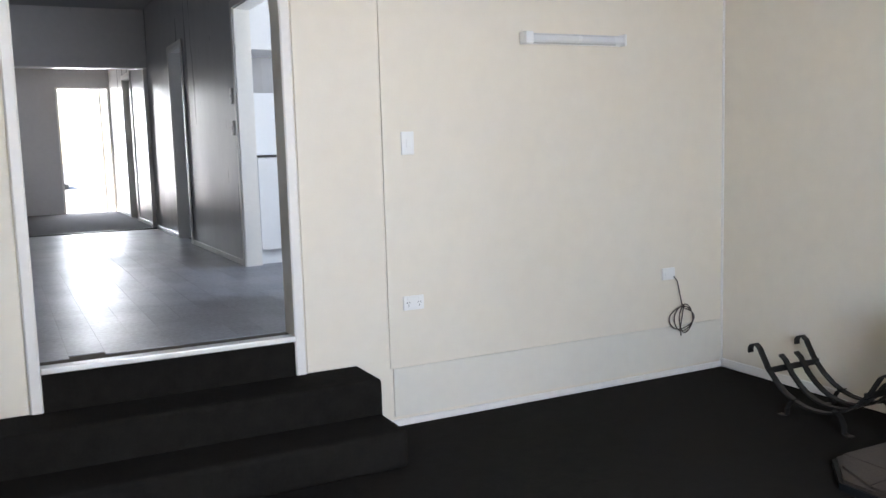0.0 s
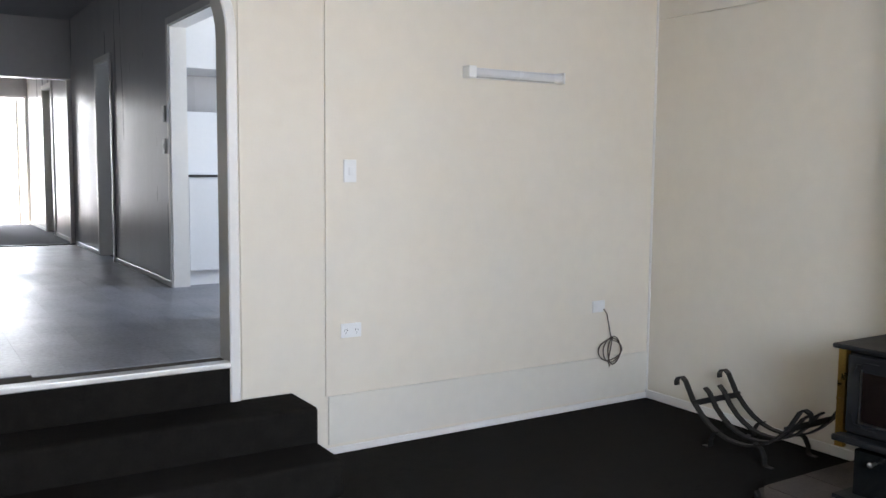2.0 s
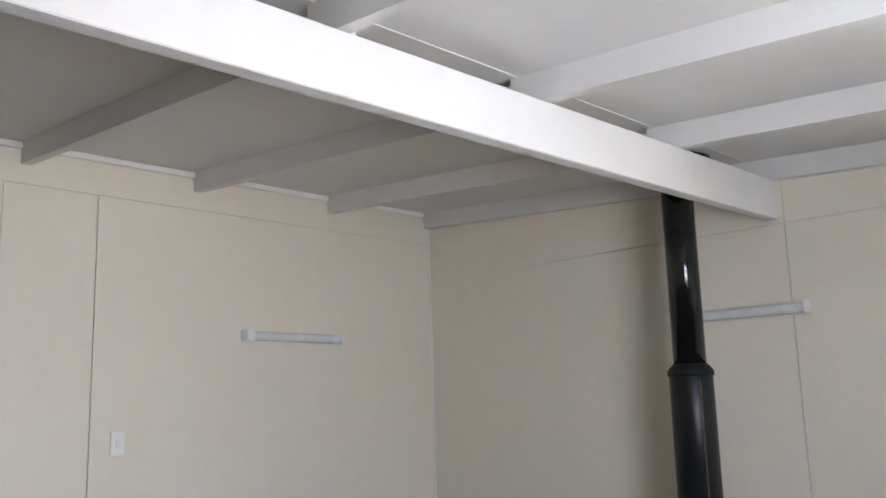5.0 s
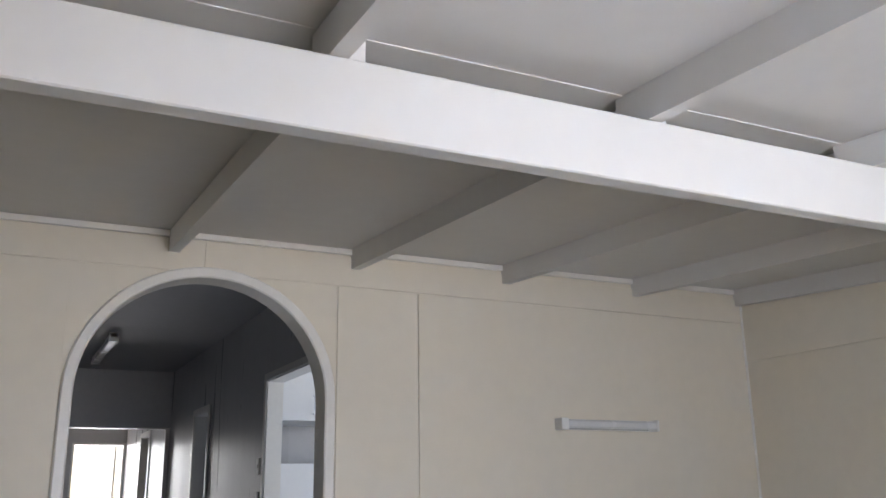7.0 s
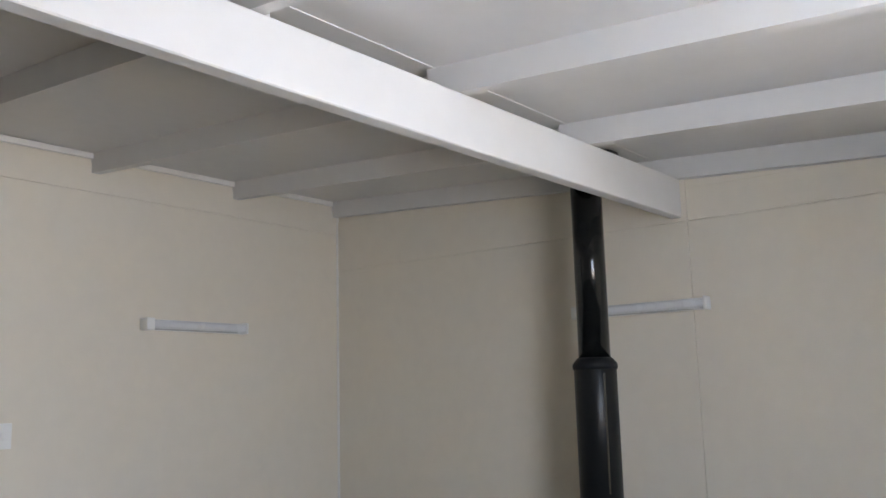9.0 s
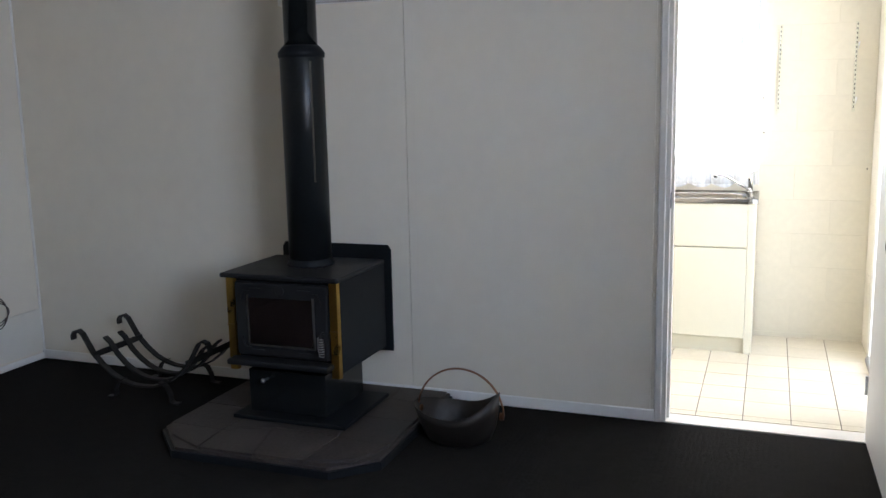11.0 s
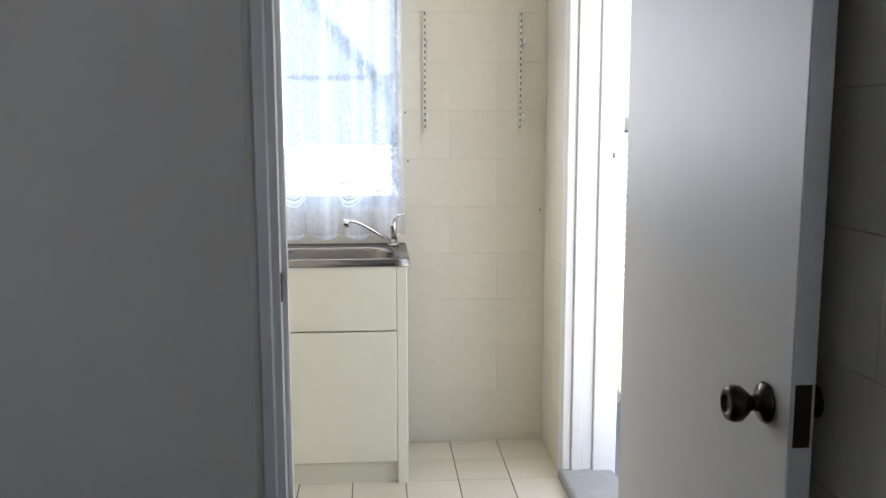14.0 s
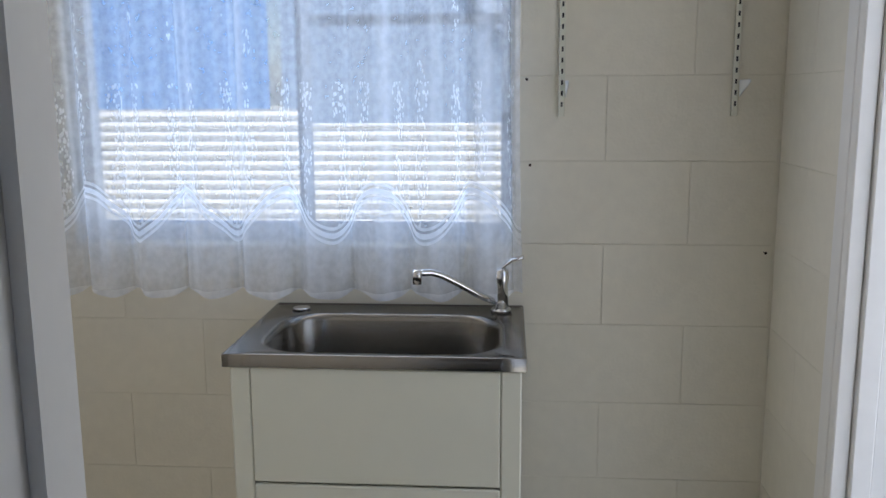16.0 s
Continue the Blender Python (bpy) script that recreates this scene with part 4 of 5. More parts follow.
part("spout", sweep(sp, 0.0085, 0.0085, (0, 0, 1), n=12), CHROME, tap, "", True)
part("aerator", lathe([(0.011, TOP + 0.090), (0.011, TOP + 0.112), (0.009, TOP + 0.123)], (TPX - 0.118, TPY + 0.188, 0), 16), CHROME, tap, "", True)

# ---- shelf strips ----
for y in (-4.006, -4.403):
    st = thing("shelf_strip", "white slotted steel shelf strip with loose brackets", "shelf strip", "shelf strips")
    part("channel", box(XL - 0.0145, XL - 0.0005, y - 0.0065, y + 0.0065, 1.338, 1.835, bevel=0.001), CABINET, st)
    for k in range(19):
        z = 1.366 + k * 0.0253
        part("slot", box(XL - 0.0152, XL - 0.0143, y - 0.0022, y + 0.0022, z - 0.0056, z + 0.0056), BLACKPL, st)
    for z in (1.41, 1.71):
        arm = [(XL - 0.015, z - 0.028), (XL - 0.015, z + 0.010), (XL - 0.105, z + 0.010), (XL - 0.105, z + 0.004)]
        part("bracket", prism(arm, "y", y - 0.010, y - 0.0075), WHITE, st, "short white steel bracket")

# nails left in the block wall
for y, z in ((-3.924, 1.424), (-3.934, 1.224), (-4.492, 1.016)):
    nail = thing("wall_nail", "small rusty nail driven into the painted block wall", "nail", "nails in the wall")
    part("shank", lathe([(0.0014, XL - 0.014), (0.0014, XL + 0.004)], (0, y, z), 8, axis="x"), KNOB, nail)
    part("head", lathe([(0.0028, XL - 0.0165), (0.0036, XL - 0.0155), (0.0028, XL - 0.0142)], (0, y, z), 10, axis="x"), KNOB, nail)

# ---- laundry window ----
win = tagged(thing("window_laundry", "aluminium sliding laundry window behind lace", "window"), kind="structure")
FXA, FXB = XL + 0.03, XL + 0.075
for y0, y1 in ((LW0, LW0 + 0.03), (LW1 - 0.045, LW1)):
    part("frame_stile", box(FXA, FXB, y0, y1, LZ0, LZ1, bevel=0.002), ALU, win)
for z0, z1 in ((LZ0, LZ0 + 0.045), (LZ1 - 0.03, LZ1)):
    part("frame_rail", box(FXA + 0.001, FXB - 0.001, LW0 + 0.03, LW1 - 0.045, z0, z1, bevel=0.002), ALU, win)
part("meeting_stile", box(FXA - 0.004, FXB - 0.01, -3.397, -3.368, LZ0 + 0.045, LZ1 - 0.03, bevel=0.002), BACKLIT_ALU, win)
part("glazing_bar", box(FXA + 0.005, FXB - 0.012, LW0 + 0.03, -3.397, 1.556, 1.580, bevel=0.002), BACKLIT_ALU, win)
part("sash_latch", box(FXA - 0.014, FXA, LW0 + 0.005, LW0 + 0.026, 1.285, 1.345, bevel=0.003), KNOB, win, "dark sash latch")
GL = bpy.data.materials.new("window_glass")
GL.use_nodes = True
gn = GL.node_tree
for q in list(gn.nodes):
    gn.nodes.remove(q)
g_out, g_mix, g_clear, g_gloss = (gn.nodes.new("ShaderNode" + k) for k in ("OutputMaterial", "MixShader", "BsdfTransparent", "BsdfGlossy"))
g_mix.inputs["Fac"].default_value, g_gloss.inputs["Roughness"].default_value = 0.05, 0.02
g_clear.inputs["Color"].default_value = (0.95, 0.97, 0.98, 1)
gn.links.new(g_clear.outputs[0], g_mix.inputs[1])
gn.links.new(g_gloss.outputs[0], g_mix.inputs[2])
gn.links.new(g_mix.outputs[0], g_out.inputs["Surface"])
for y0, y1 in ((LW0 + 0.03, -3.397), (-3.368, LW1 - 0.045)):
    pane = part("pane", box(FXA + 0.018, FXA + 0.021, y0, y1, LZ0 + 0.045, LZ1 - 0.03), GL, win)
    pane.visible_shadow = False
structure("trim_window_sill", box(XL - 0.012, FXA, LW0 - 0.02, LW1 + 0.02, LZ0 - 0.014, LZ0 - 0.001, bevel=0.003), BLOCK, "painted inside sill of the laundry window", "trim")

# ---- lace curtain ----
lm = LACE.node_tree


def lace_nodes():
    """Weave density from the cloth's own height and width: plain net, sprays of motifs, a scalloped line and a solid hem."""
    nt = lm
    rng = [q for q in nt.nodes if q.bl_idname == "ShaderNodeMapRange"][0]
    mix = [q for q in nt.nodes if q.bl_idname == "ShaderNodeMixShader" and q.inputs["Fac"].is_linked][0]
    co = [q for q in nt.nodes if q.bl_idname == "ShaderNodeTexCoord"][0]

    def math_node(op, a, b=None):
        q = nt.nodes.new("ShaderNodeMath")
        q.operation = op
        for i, v in enumerate((a, b)):
            if v is None:
                continue
            if isinstance(v, (int, float)):
                q.inputs[i].default_value = v
            else:
                nt.links.new(v, q.inputs[i])
        return q.outputs[0]

    uv = nt.nodes.new("ShaderNodeSeparateXYZ")
    nt.links.new(co.outputs["UV"], uv.inputs[0])
    w, z = uv.outputs["X"], uv.outputs["Y"]
    vor = nt.nodes.new("ShaderNodeTexVoronoi")
    vor.inputs["Scale"].default_value = 95
    leaf = nt.nodes.new("ShaderNodeMapping")
    leaf.inputs["Rotation"].default_value = (0, 0, 0.6)
    leaf.inputs["Scale"].default_value = (1.5, 0.8, 1)
    nt.links.new(co.outputs["UV"], leaf.inputs["Vector"])
    nt.links.new(leaf.outputs[0], vor.inputs["Vector"])
    petals = math_node("LESS_THAN", vor.outputs["Distance"], 0.42)
    spray = math_node("POWER", math_node("ABSOLUTE", math_node("SINE", math_node("MULTIPLY", w, math.pi / 0.105))), 2.0)
    patch = nt.nodes.new("ShaderNodeTexNoise")
    patch.inputs["Scale"].default_value = 9
    nt.links.new(co.outputs["UV"], patch.inputs["Vector"])
    low = math_node("LESS_THAN", z, 1.42)
    where = math_node("GREATER_THAN", math_node("MULTIPLY", spray, patch.outputs["Fac"]), 0.37)
    rare = math_node("GREATER_THAN", math_node("MULTIPLY", spray, patch.outputs["Fac"]), 0.58)
    pick = math_node("MAXIMUM", math_node("MULTIPLY", where, low), rare)
    motif = math_node("MULTIPLY", petals, pick)
    scallop = math_node("ADD", 1.06, math_node("MULTIPLY", 0.11, math_node("POWER", math_node("ABSOLUTE", math_node("SINE", math_node("MULTIPLY", w, math.pi / 0.36))), 1.9)))
    off = math_node("ABSOLUTE", math_node("SUBTRACT", z, scallop))
    line = math_node("LESS_THAN", off, 0.0065)
    line2 = math_node("MULTIPLY", math_node("LESS_THAN", math_node("ABSOLUTE", math_node("SUBTRACT", off, 0.017)), 0.004), 0.6)
    hem = math_node("LESS_THAN", z, 0.925)
    below = math_node("MULTIPLY", math_node("LESS_THAN", z, math_node("SUBTRACT", scallop, 0.004)), 0.22)
    lane = nt.nodes.new("ShaderNodeCombineXYZ")
    nt.links.new(w, lane.inputs["X"])
    gather = nt.nodes.new("ShaderNodeTexNoise")
    gather.inputs["Scale"].default_value, gather.inputs["Detail"].default_value = 11, 2
    nt.links.new(lane.outputs[0], gather.inputs["Vector"])
    bunch = math_node("MULTIPLY", math_node("MAXIMUM", math_node("SUBTRACT", gather.outputs["Fac"], 0.5), 0.0), 1.7)
    bunch = math_node("ADD", bunch, math_node("MULTIPLY", math_node("LESS_THAN", w, 0.05), 0.35))
    motif = math_node("MULTIPLY", motif, math_node("GREATER_THAN", z, math_node("ADD", scallop, 0.02)))
    total = math_node("ADD", rng.outputs["Result"], math_node("MULTIPLY", motif, 0.38))
    total = math_node("ADD", total, bunch)
    total = math_node("ADD", total, math_node("MULTIPLY", math_node("MAXIMUM", line, line2), 0.6))
    total = math_node("ADD", total, math_node("ADD", math_node("MULTIPLY", hem, 0.25), below))
    nt.links.new(math_node("MINIMUM", total, 0.95), mix.inputs["Fac"])


lace_nodes()
r = random.Random(12)
bm = bmesh.new()
uvl = bm.loops.layers.uv.new("UVMap")
NU, NV = 260, 40
Y0, Y1 = -3.925, -2.70
cols = []
for i in range(NU + 1):
    u = i / NU
    y = Y0 + (Y1 - Y0) * u
    col = []
    for j in range(NV + 1):
        v = j / NV
        a = 2 * math.pi * u * 9.3 + 0.6 * math.sin(7 * u) + 0.25 * math.sin(2.5 * v)
        d = (0.014 + 0.014 * v) * math.sin(a) + 0.006 * math.sin(2.7 * a + 1 + v) + 0.003 * math.sin(23 * u + 6 * v)
        yy = y + 0.010 * math.cos(a) * (0.4 + 0.6 * v)
        if u < 0.12:
            yy += (0.12 - u) * (0.10 * math.sin(math.pi * v) * 1.2 - 0.03)
        z = 2.16 + (0.915 - 2.16) * v + 0.009 * math.sin(a + 0.8) * v
        col.append((bm.verts.new((XL - 0.066 + d, yy, z)), (u * (Y1 - Y0) * 1.55, z)))
    cols.append(col)
for a, b in zip(cols, cols[1:]):
    for j in range(NV):
        quad = (a[j], a[j + 1], b[j + 1], b[j])
        f = bm.faces.new([q[0] for q in quad])
        for loop, q in zip(f.loops, quad):
            loop[uvl].uv = q[1]
lace = new("lace_curtain", mesh_of(bm, "lace_curtain", LACE, True))
tagged(lace, "white floral lace curtain hanging over the laundry window", "curtain")
crod = thing("lace_curtain_rod", "thin white rod carrying the lace curtain", "curtain rod")
part("rod", sweep([(XL - 0.066, -3.97, 2.165), (XL - 0.066, -2.66, 2.165)], 0.006, 0.006, n=8), WHITE, crod)
for y in (-3.96, -2.67):
    part("hook", box(XL - 0.07, XL - 0.0005, y - 0.004, y + 0.004, 2.155, 2.175), WHITE, crod)

# ---- back door frame ----
JXF = OX1
frame_bm = box(JXF - 0.002, JXF + 0.05, WC + 0.0005, WC + 0.022, 0.0, OZ + 0.05, bevel=0.003)
structure("trim_back_door_architrave", frame_bm, TRIM, "white architrave beside the back door", "trim")
bd = tagged(thing("door_frame_back", "white timber back door frame with stepped rebates", "door frame"), kind="structure")
for a, b, step in ((WC + 0.021, WC - 0.012, 0.0), (WC - 0.0125, WC - 0.052, 0.012), (WC - 0.0525, WC - 0.095, 0.004), (WC - 0.0955, WC - 0.185, 0.018)):
    part("jamb_strip", box(JXF - 0.03 - step, JXF - 0.0025, b, a, 0.02, OZ - 0.02, bevel=0.003), TRIM, bd)
    part("near_jamb_strip", box(OX0 + 0.0005, OX0 + 0.02 + step, b, min(a, WC - 0.001), 0.02, OZ - 0.02, bevel=0.003), TRIM, bd)
    part("head_strip", box(OX0 + 0.04, JXF - 0.05, b, a, OZ - 0.02, OZ - 0.001), TRIM, bd)
part("strike_plate", box(JXF - 0.0505, JXF - 0.0482, WC - 0.160, WC - 0.134, 1.235, 1.285, bevel=0.001), LEAD, bd, "small metal strike plate")
part("strike_tongue", box(JXF - 0.054, JXF - 0.0508, WC - 0.151, WC - 0.143, 1.25, 1.272), KNOB, bd)
structure("trim_door_sill", box(OX0 + 0.001, OX1 - 0.001, WC - 0.18, WC + 0.035, -0.003, 0.045, bevel=0.018, seg=3), CONCRETE, "rounded pale concrete door sill", "trim")

# ---- outdoors ----
GZ = -0.21


def corrugated(name_bm, axis, x, a0, a1, b0, b1, pitch, depth, flat=0.35, seg=8):
    """A ribbed sheet in the plane x; ribs repeat along b, run along a."""
    bm = name_bm
    n = int((b1 - b0) / pitch * seg)
    prev = None
    for k in range(n + 1):
        b = b0 + (b1 - b0) * k / n
        s = math.sin(2 * math.pi * (b - b0) / pitch)
        d = depth * max(-1, min(1, s / flat)) if flat < 1 else depth * s
        pts = [(x + d, a0, b), (x + d, a1, b)] if axis == "z" else [(x + d, b, a0), (x + d, b, a1)]
        row = [bm.verts.new(p) for p in pts]
        if prev:
            bm.faces.new((prev[0], prev[1], row[1], row[0]))
        prev = row
    return bm


fence = thing("fence", "cream corrugated steel fence with horizontal ribs behind the lawn", "fence")
for k, (y0, y1, top_z) in enumerate([(1.8, 4.2, 1.28), (-0.6, 1.79, 1.28), (-2.35, -0.61, 1.28), (-4.3, -2.36, 1.17), (-6.7, -4.31, 1.21), (-9.1, -6.71, 1.25)]):
    part("sheet", corrugated(bmesh.new(), "z", 6.30, y0, y1, GZ + 0.012, top_z, 0.076, 0.011, 1.0), FENCEP, fence)
for y in (-2.355, -4.305, -6.705, -9.1, -0.605, 1.795, 4.2):
    part("post", box(6.315, 6.36, y - 0.022, y + 0.022, GZ, 1.15), FENCEP, fence)

shed = thing("shed", "tall pale zinc-blue ribbed steel shed behind the fence", "shed")
part("shed_wall", corrugated(bmesh.new(), "y", 10.5, GZ, 5.2, -16.0, -3.25, 0.225, 0.038), SHEDP, shed, "sunlit ribbed wall")
part("shed_roof", box(10.4, 22, -16.1, -3.2, 5.2, 5.3), SHEDP, shed)
part("shed_return", box(10.5, 22, -3.24, -3.2, GZ, 5.2), SHEDP, shed)
barn = thing("garden_shed", "blue ribbed steel shed behind the fence, its shade put into the colour", "shed")
# The shade on this wall is put into its blue base colour.
SHEDB = material("shade_blue_steel", (0.20, 0.42, 0.80), 0.45, spread=0.06, scale=2)
part("side_wall", corrugated(bmesh.new(), "y", 8.5, GZ, 3.6, -1.44, 14.0, 0.2, 0.022), SHEDB, barn, "ribbed blue wall")
SHEDG = material("grey_blue_steel", (0.33, 0.42, 0.55), 0.5, spread=0.06, scale=2)
gable = [(-1.58, GZ), (-4.9, GZ), (-4.9, 0.6), (-1.58, 4.6)]
part("end_wall", prism(gable, "x", 8.48, 8.55), SHEDG, barn, "plain grey-blue gable end")
part("roof", prism([(-1.6, 4.62), (-5.0, 0.52), (-5.0, 0.56), (-1.6, 4.66)], "x", 8.35, 13.0), SHEDG, barn)

rack = thing("tyre_rack", "low dark steel rack behind the fence", "rack")
part("rail", box(9.10, 9.62, -12.0, -5.4, 1.252, 1.272), BLACKPL, rack)
for y in (-11.9, -9.9, -7.7, -5.5):
    part("rack_leg", box(9.13, 9.17, y - 0.02, y + 0.02, GZ, 1.2515), CONCRETE, rack)


def tyre(m, label):
    t = thing("tyre", label, "tyre", "old tyres")
    bm = bmesh.new()
    rings = []
    for k in range(40):
        a = 2 * math.pi * k / 40
        ring = []
        for q in range(12):
            b = 2 * math.pi * q / 12
            rr = 0.212 + 0.068 * math.copysign(abs(math.cos(b)) ** 0.4, math.cos(b))
            hh = 0.09 * math.copysign(abs(math.sin(b)) ** 0.4, math.sin(b))
            if q in (0, 1, 11) and k % 2:
                rr -= 0.006
            ring.append(bm.verts.new((rr * math.cos(a), rr * math.sin(a), hh)))
        rings.append(ring)
    for i in range(40):
        a, b = rings[i], rings[(i + 1) % 40]
        for q in range(12):
            p = (q + 1) % 12
            bm.faces.new((a[q], a[p], b[p], b[q]))
    part("carcass", bm, RUBBER, t, "", True)
    t.matrix_world = m
    return t


for y, text in ((-8.69, "old sun-greyed tyre leaning at the end of a row"), (-9.05, "old sun-greyed tyre leaning in a row"), (-9.41, "old sun-greyed tyre leaning in a row")):
    tyre(look((9.35, y, 1.524), (9.427, y - 0.89, 1.066)), text)
tyre(look((9.35, -7.39, 1.474), (9.35, -6.96, 0.574)), "old sun-greyed tyre tilted on another lying flat")
tyre(look((9.35, -6.98, 1.363), (9.36, -6.98, 0.363)), "old sun-greyed tyre lying flat on the rack")
stake = thing("stake", "thin rusty steel stake beside the fence", "stake")
part("shaft", sweep([(6.42, -7.24, GZ), (6.42, -7.24, 1.40)], 0.018, 0.018, n=8), COPPER, stake)
structure("pavement_step", box(0.2, 2.2, -5.6, WC - 0.20, GZ, -0.03, bevel=0.01), CONCRETE, "concrete apron outside the back door", "paving")

# grass tufts
rg = random.Random(31)
verts, faces = [], []
for _ in range(6500):
    x, y = rg.uniform(1.6, 6.2), rg.uniform(-9.0, -4.8)
    if x < 2.3 and y > -5.7:
        continue
    if noise.noise(Vector((x * 1.3, y * 1.3, 0))) < 0.08:
        continue
    for _b in range(3):
        h, a = rg.uniform(0.012, 0.032), rg.uniform(0, 6.28)
        dx, dy = 0.006 * math.cos(a), 0.006 * math.sin(a)
        ox, oy = x + rg.uniform(-0.03, 0.03), y + rg.uniform(-0.03, 0.03)
        i = len(verts)
        verts += [(ox - dx, oy - dy, GZ + 0.01), (ox + dx, oy + dy, GZ + 0.01), (ox + rg.uniform(-0.03, 0.03), oy + rg.uniform(-0.03, 0.03), GZ + 0.01 + h)]
        faces.append((i, i + 1, i + 2))
me = bpy.data.meshes.new("grass")
me.from_pydata(verts, [], faces)
me.materials.append(BLADE)
tagged(new("grass", me), "sparse dry green lawn grass", "grass", kind="stuff")

structure("floor_kitchen", box(-2.18, 1.2, 0.125, 3.4, UP - 0.0025, UP), VINYL, "grey vinyl floor of the kitchen", "floor")

structure("trim_hall_post", box(HX - 0.045, HX - 0.001, 6.725, 6.80, UP + 0.005, 2.37, bevel=0.004), TRIM, "white trim at the end of the hall opening", "trim")

# ---- hall and kitchen things ----
bm = box(HX - 0.012, HX - 0.001, 2.68, 4.58, UP, UP + 0.045, bevel=0.003)
box(HX - 0.012, HX - 0.001, 5.34, 6.65, UP, UP + 0.045, bevel=0.003, bm=bm)
box(HX - 0.012, HX - 0.001, 6.82, 8.05, UP + 0.004, UP + 0.05, bevel=0.003, bm=bm)
box(HX - 0.012, HX - 0.001, 8.9, 10.39, UP + 0.004, UP + 0.05, bevel=0.003, bm=bm)
structure("baseboard_hall", bm, TRIM, "narrow white skirting along the hall wall", "skirting")


def doorway_trim(name, y0, y1, top_z):
    bm = box(HX - 0.004, HX + 0.118, y1 - 0.02, y1 - 0.0005, UP, top_z - 0.001)
    box(HX - 0.004, HX + 0.118, y0 + 0.0005, y0 + 0.02, UP, top_z - 0.001, bm=bm)
    box(HX - 0.004, HX + 0.118, y0 + 0.02, y1 - 0.02, top_z - 0.022, top_z - 0.001, bm=bm)
    box(HX - 0.016, HX - 0.0045, y1 - 0.012, y1 + 0.04, UP, top_z + 0.04, bm=bm)
    box(HX - 0.016, HX - 0.0045, y0 - 0.04, y0 + 0.012, UP, top_z + 0.04, bm=bm)
    box(HX - 0.016, HX - 0.0045, y0 + 0.012, y1 - 0.012, top_z - 0.012, top_z + 0.04, bm=bm)
    structure(name, bm, TRIM, "white painted doorway lining and architrave", "trim")


doorway_trim("trim_kitchen_doorway", 1.2, 2.63, 2.46)
doorway_trim("trim_side_doorway", 4.63, 5.29, 2.42)
doorway_trim("trim_front_doorway", 8.1, 8.85, 2.42)
for nm, y0, y1 in (("door_side_room", 4.652, 5.268), ("door_front_room", 8.122, 8.828)):
    d = tagged(thing(nm, "plain white inner door standing ajar", "door"), kind="structure")
    bm = box(0.0, 0.036, -(y1 - y0), 0.0, UP + 0.012, 2.39)
    bmesh.ops.transform(bm, matrix=pose(HX + 0.11, y1, 0, 0, 0, 84), verts=bm.verts)
    part("leaf", bm, DOORP, d)
for z, h in ((1.58, 0.055), (1.82, 0.06)):
    plate("light_switch", "white hall switch plate beside the kitchen doorway", "switch", pose(HX - 0.001, 2.79, z, 0, 0, -90), 0.075, 2 * h, [(0, 0, 0.008, 0.012)])

hl = thing("hall_light", "white fluorescent batten light on the hall ceiling", "ceiling light")
part("base", box(-3.24, -3.18, 4.25, 5.75, 2.985, 3.029, bevel=0.004), PLASTIC, hl)
part("diffuser", box(-3.25, -3.17, 4.27, 5.73, 2.95, 2.984, bevel=0.012, seg=3), DIFFUSER, hl)
for y in (4.25, 5.73):
    part("end_cap", box(-3.252, -3.168, y, y + 0.02, 2.948, 3.029, bevel=0.003), PLASTIC, hl)

ku = thing("kitchen_unit", "white laminate kitchen base unit", "cabinet")
part("carcass", box(-2.125, -0.9, 2.80, 3.39, UP + 0.11, UP + 0.82), WHITE, ku)
part("kick_board", box(-2.12, -0.9, 2.84, 2.855, UP, UP + 0.109), WHITE, ku)
for x0 in (-2.12, -1.63, -1.14):
    part("unit_door", box(x0, x0 + 0.485, 2.782, 2.7995, UP + 0.115, UP + 0.815, bevel=0.002), WHITE, ku)
worktop = thing("worktop", "pale laminate kitchen worktop with brown edge", "worktop")
part("top", box(-2.13, -0.9, 2.775, 3.39, UP + 0.8205, UP + 0.838), WIRE, worktop)
part("surface", box(-2.13, -0.9, 2.776, 3.389, UP + 0.8385, UP + 0.846), WHITE, worktop)
hob = thing("splash_panel", "white upright panel standing on the worktop", "panel")
part("panel", box(-2.125, -0.9, 2.86, 2.885, UP + 0.8465, UP + 1.31, bevel=0.002), WHITE, hob)
oh = thing("wall_cupboard", "white laminate wall cupboard with steel bow handle", "cupboard")
part("carcass", box(-2.125, -0.9, 2.82, 3.39, 2.16, 3.02), WHITE, oh)
for x0 in (-2.12, -1.826):
    cd = part("cupboard_door", box(x0, x0 + 0.29, 2.80, 2.8195, 2.158, 2.80, bevel=0.002), WHITE, oh)
    hx = x0 + 0.245
    part("handle", sweep([(hx, 2.80, 2.21), (hx, 2.775, 2.215), (hx, 2.772, 2.28), (hx, 2.775, 2.345), (hx, 2.80, 2.35)], 0.005, 0.005, n=8), ALU, cd, "slim steel bow handle")

for fitting in (ku, worktop, hob, oh):
    fitting.location.y = -0.14

# front door opening, porch and street
fd = tagged(thing("door_frame_front", "white front door frame with the door folded open", "door frame"), kind="structure")
part("jamb", box(FX0 + 0.0005, FX0 + 0.03, 10.39, 10.52, UP + 0.004, FZ - 0.001), TRIM, fd)
part("jamb_far", box(FX1 - 0.03, FX1 - 0.0005, 10.39, 10.52, UP + 0.004, FZ - 0.001), TRIM, fd)
part("head", box(FX0 + 0.03, FX1 - 0.03, 10.39, 10.52, FZ - 0.03, FZ - 0.001), TRIM, fd)
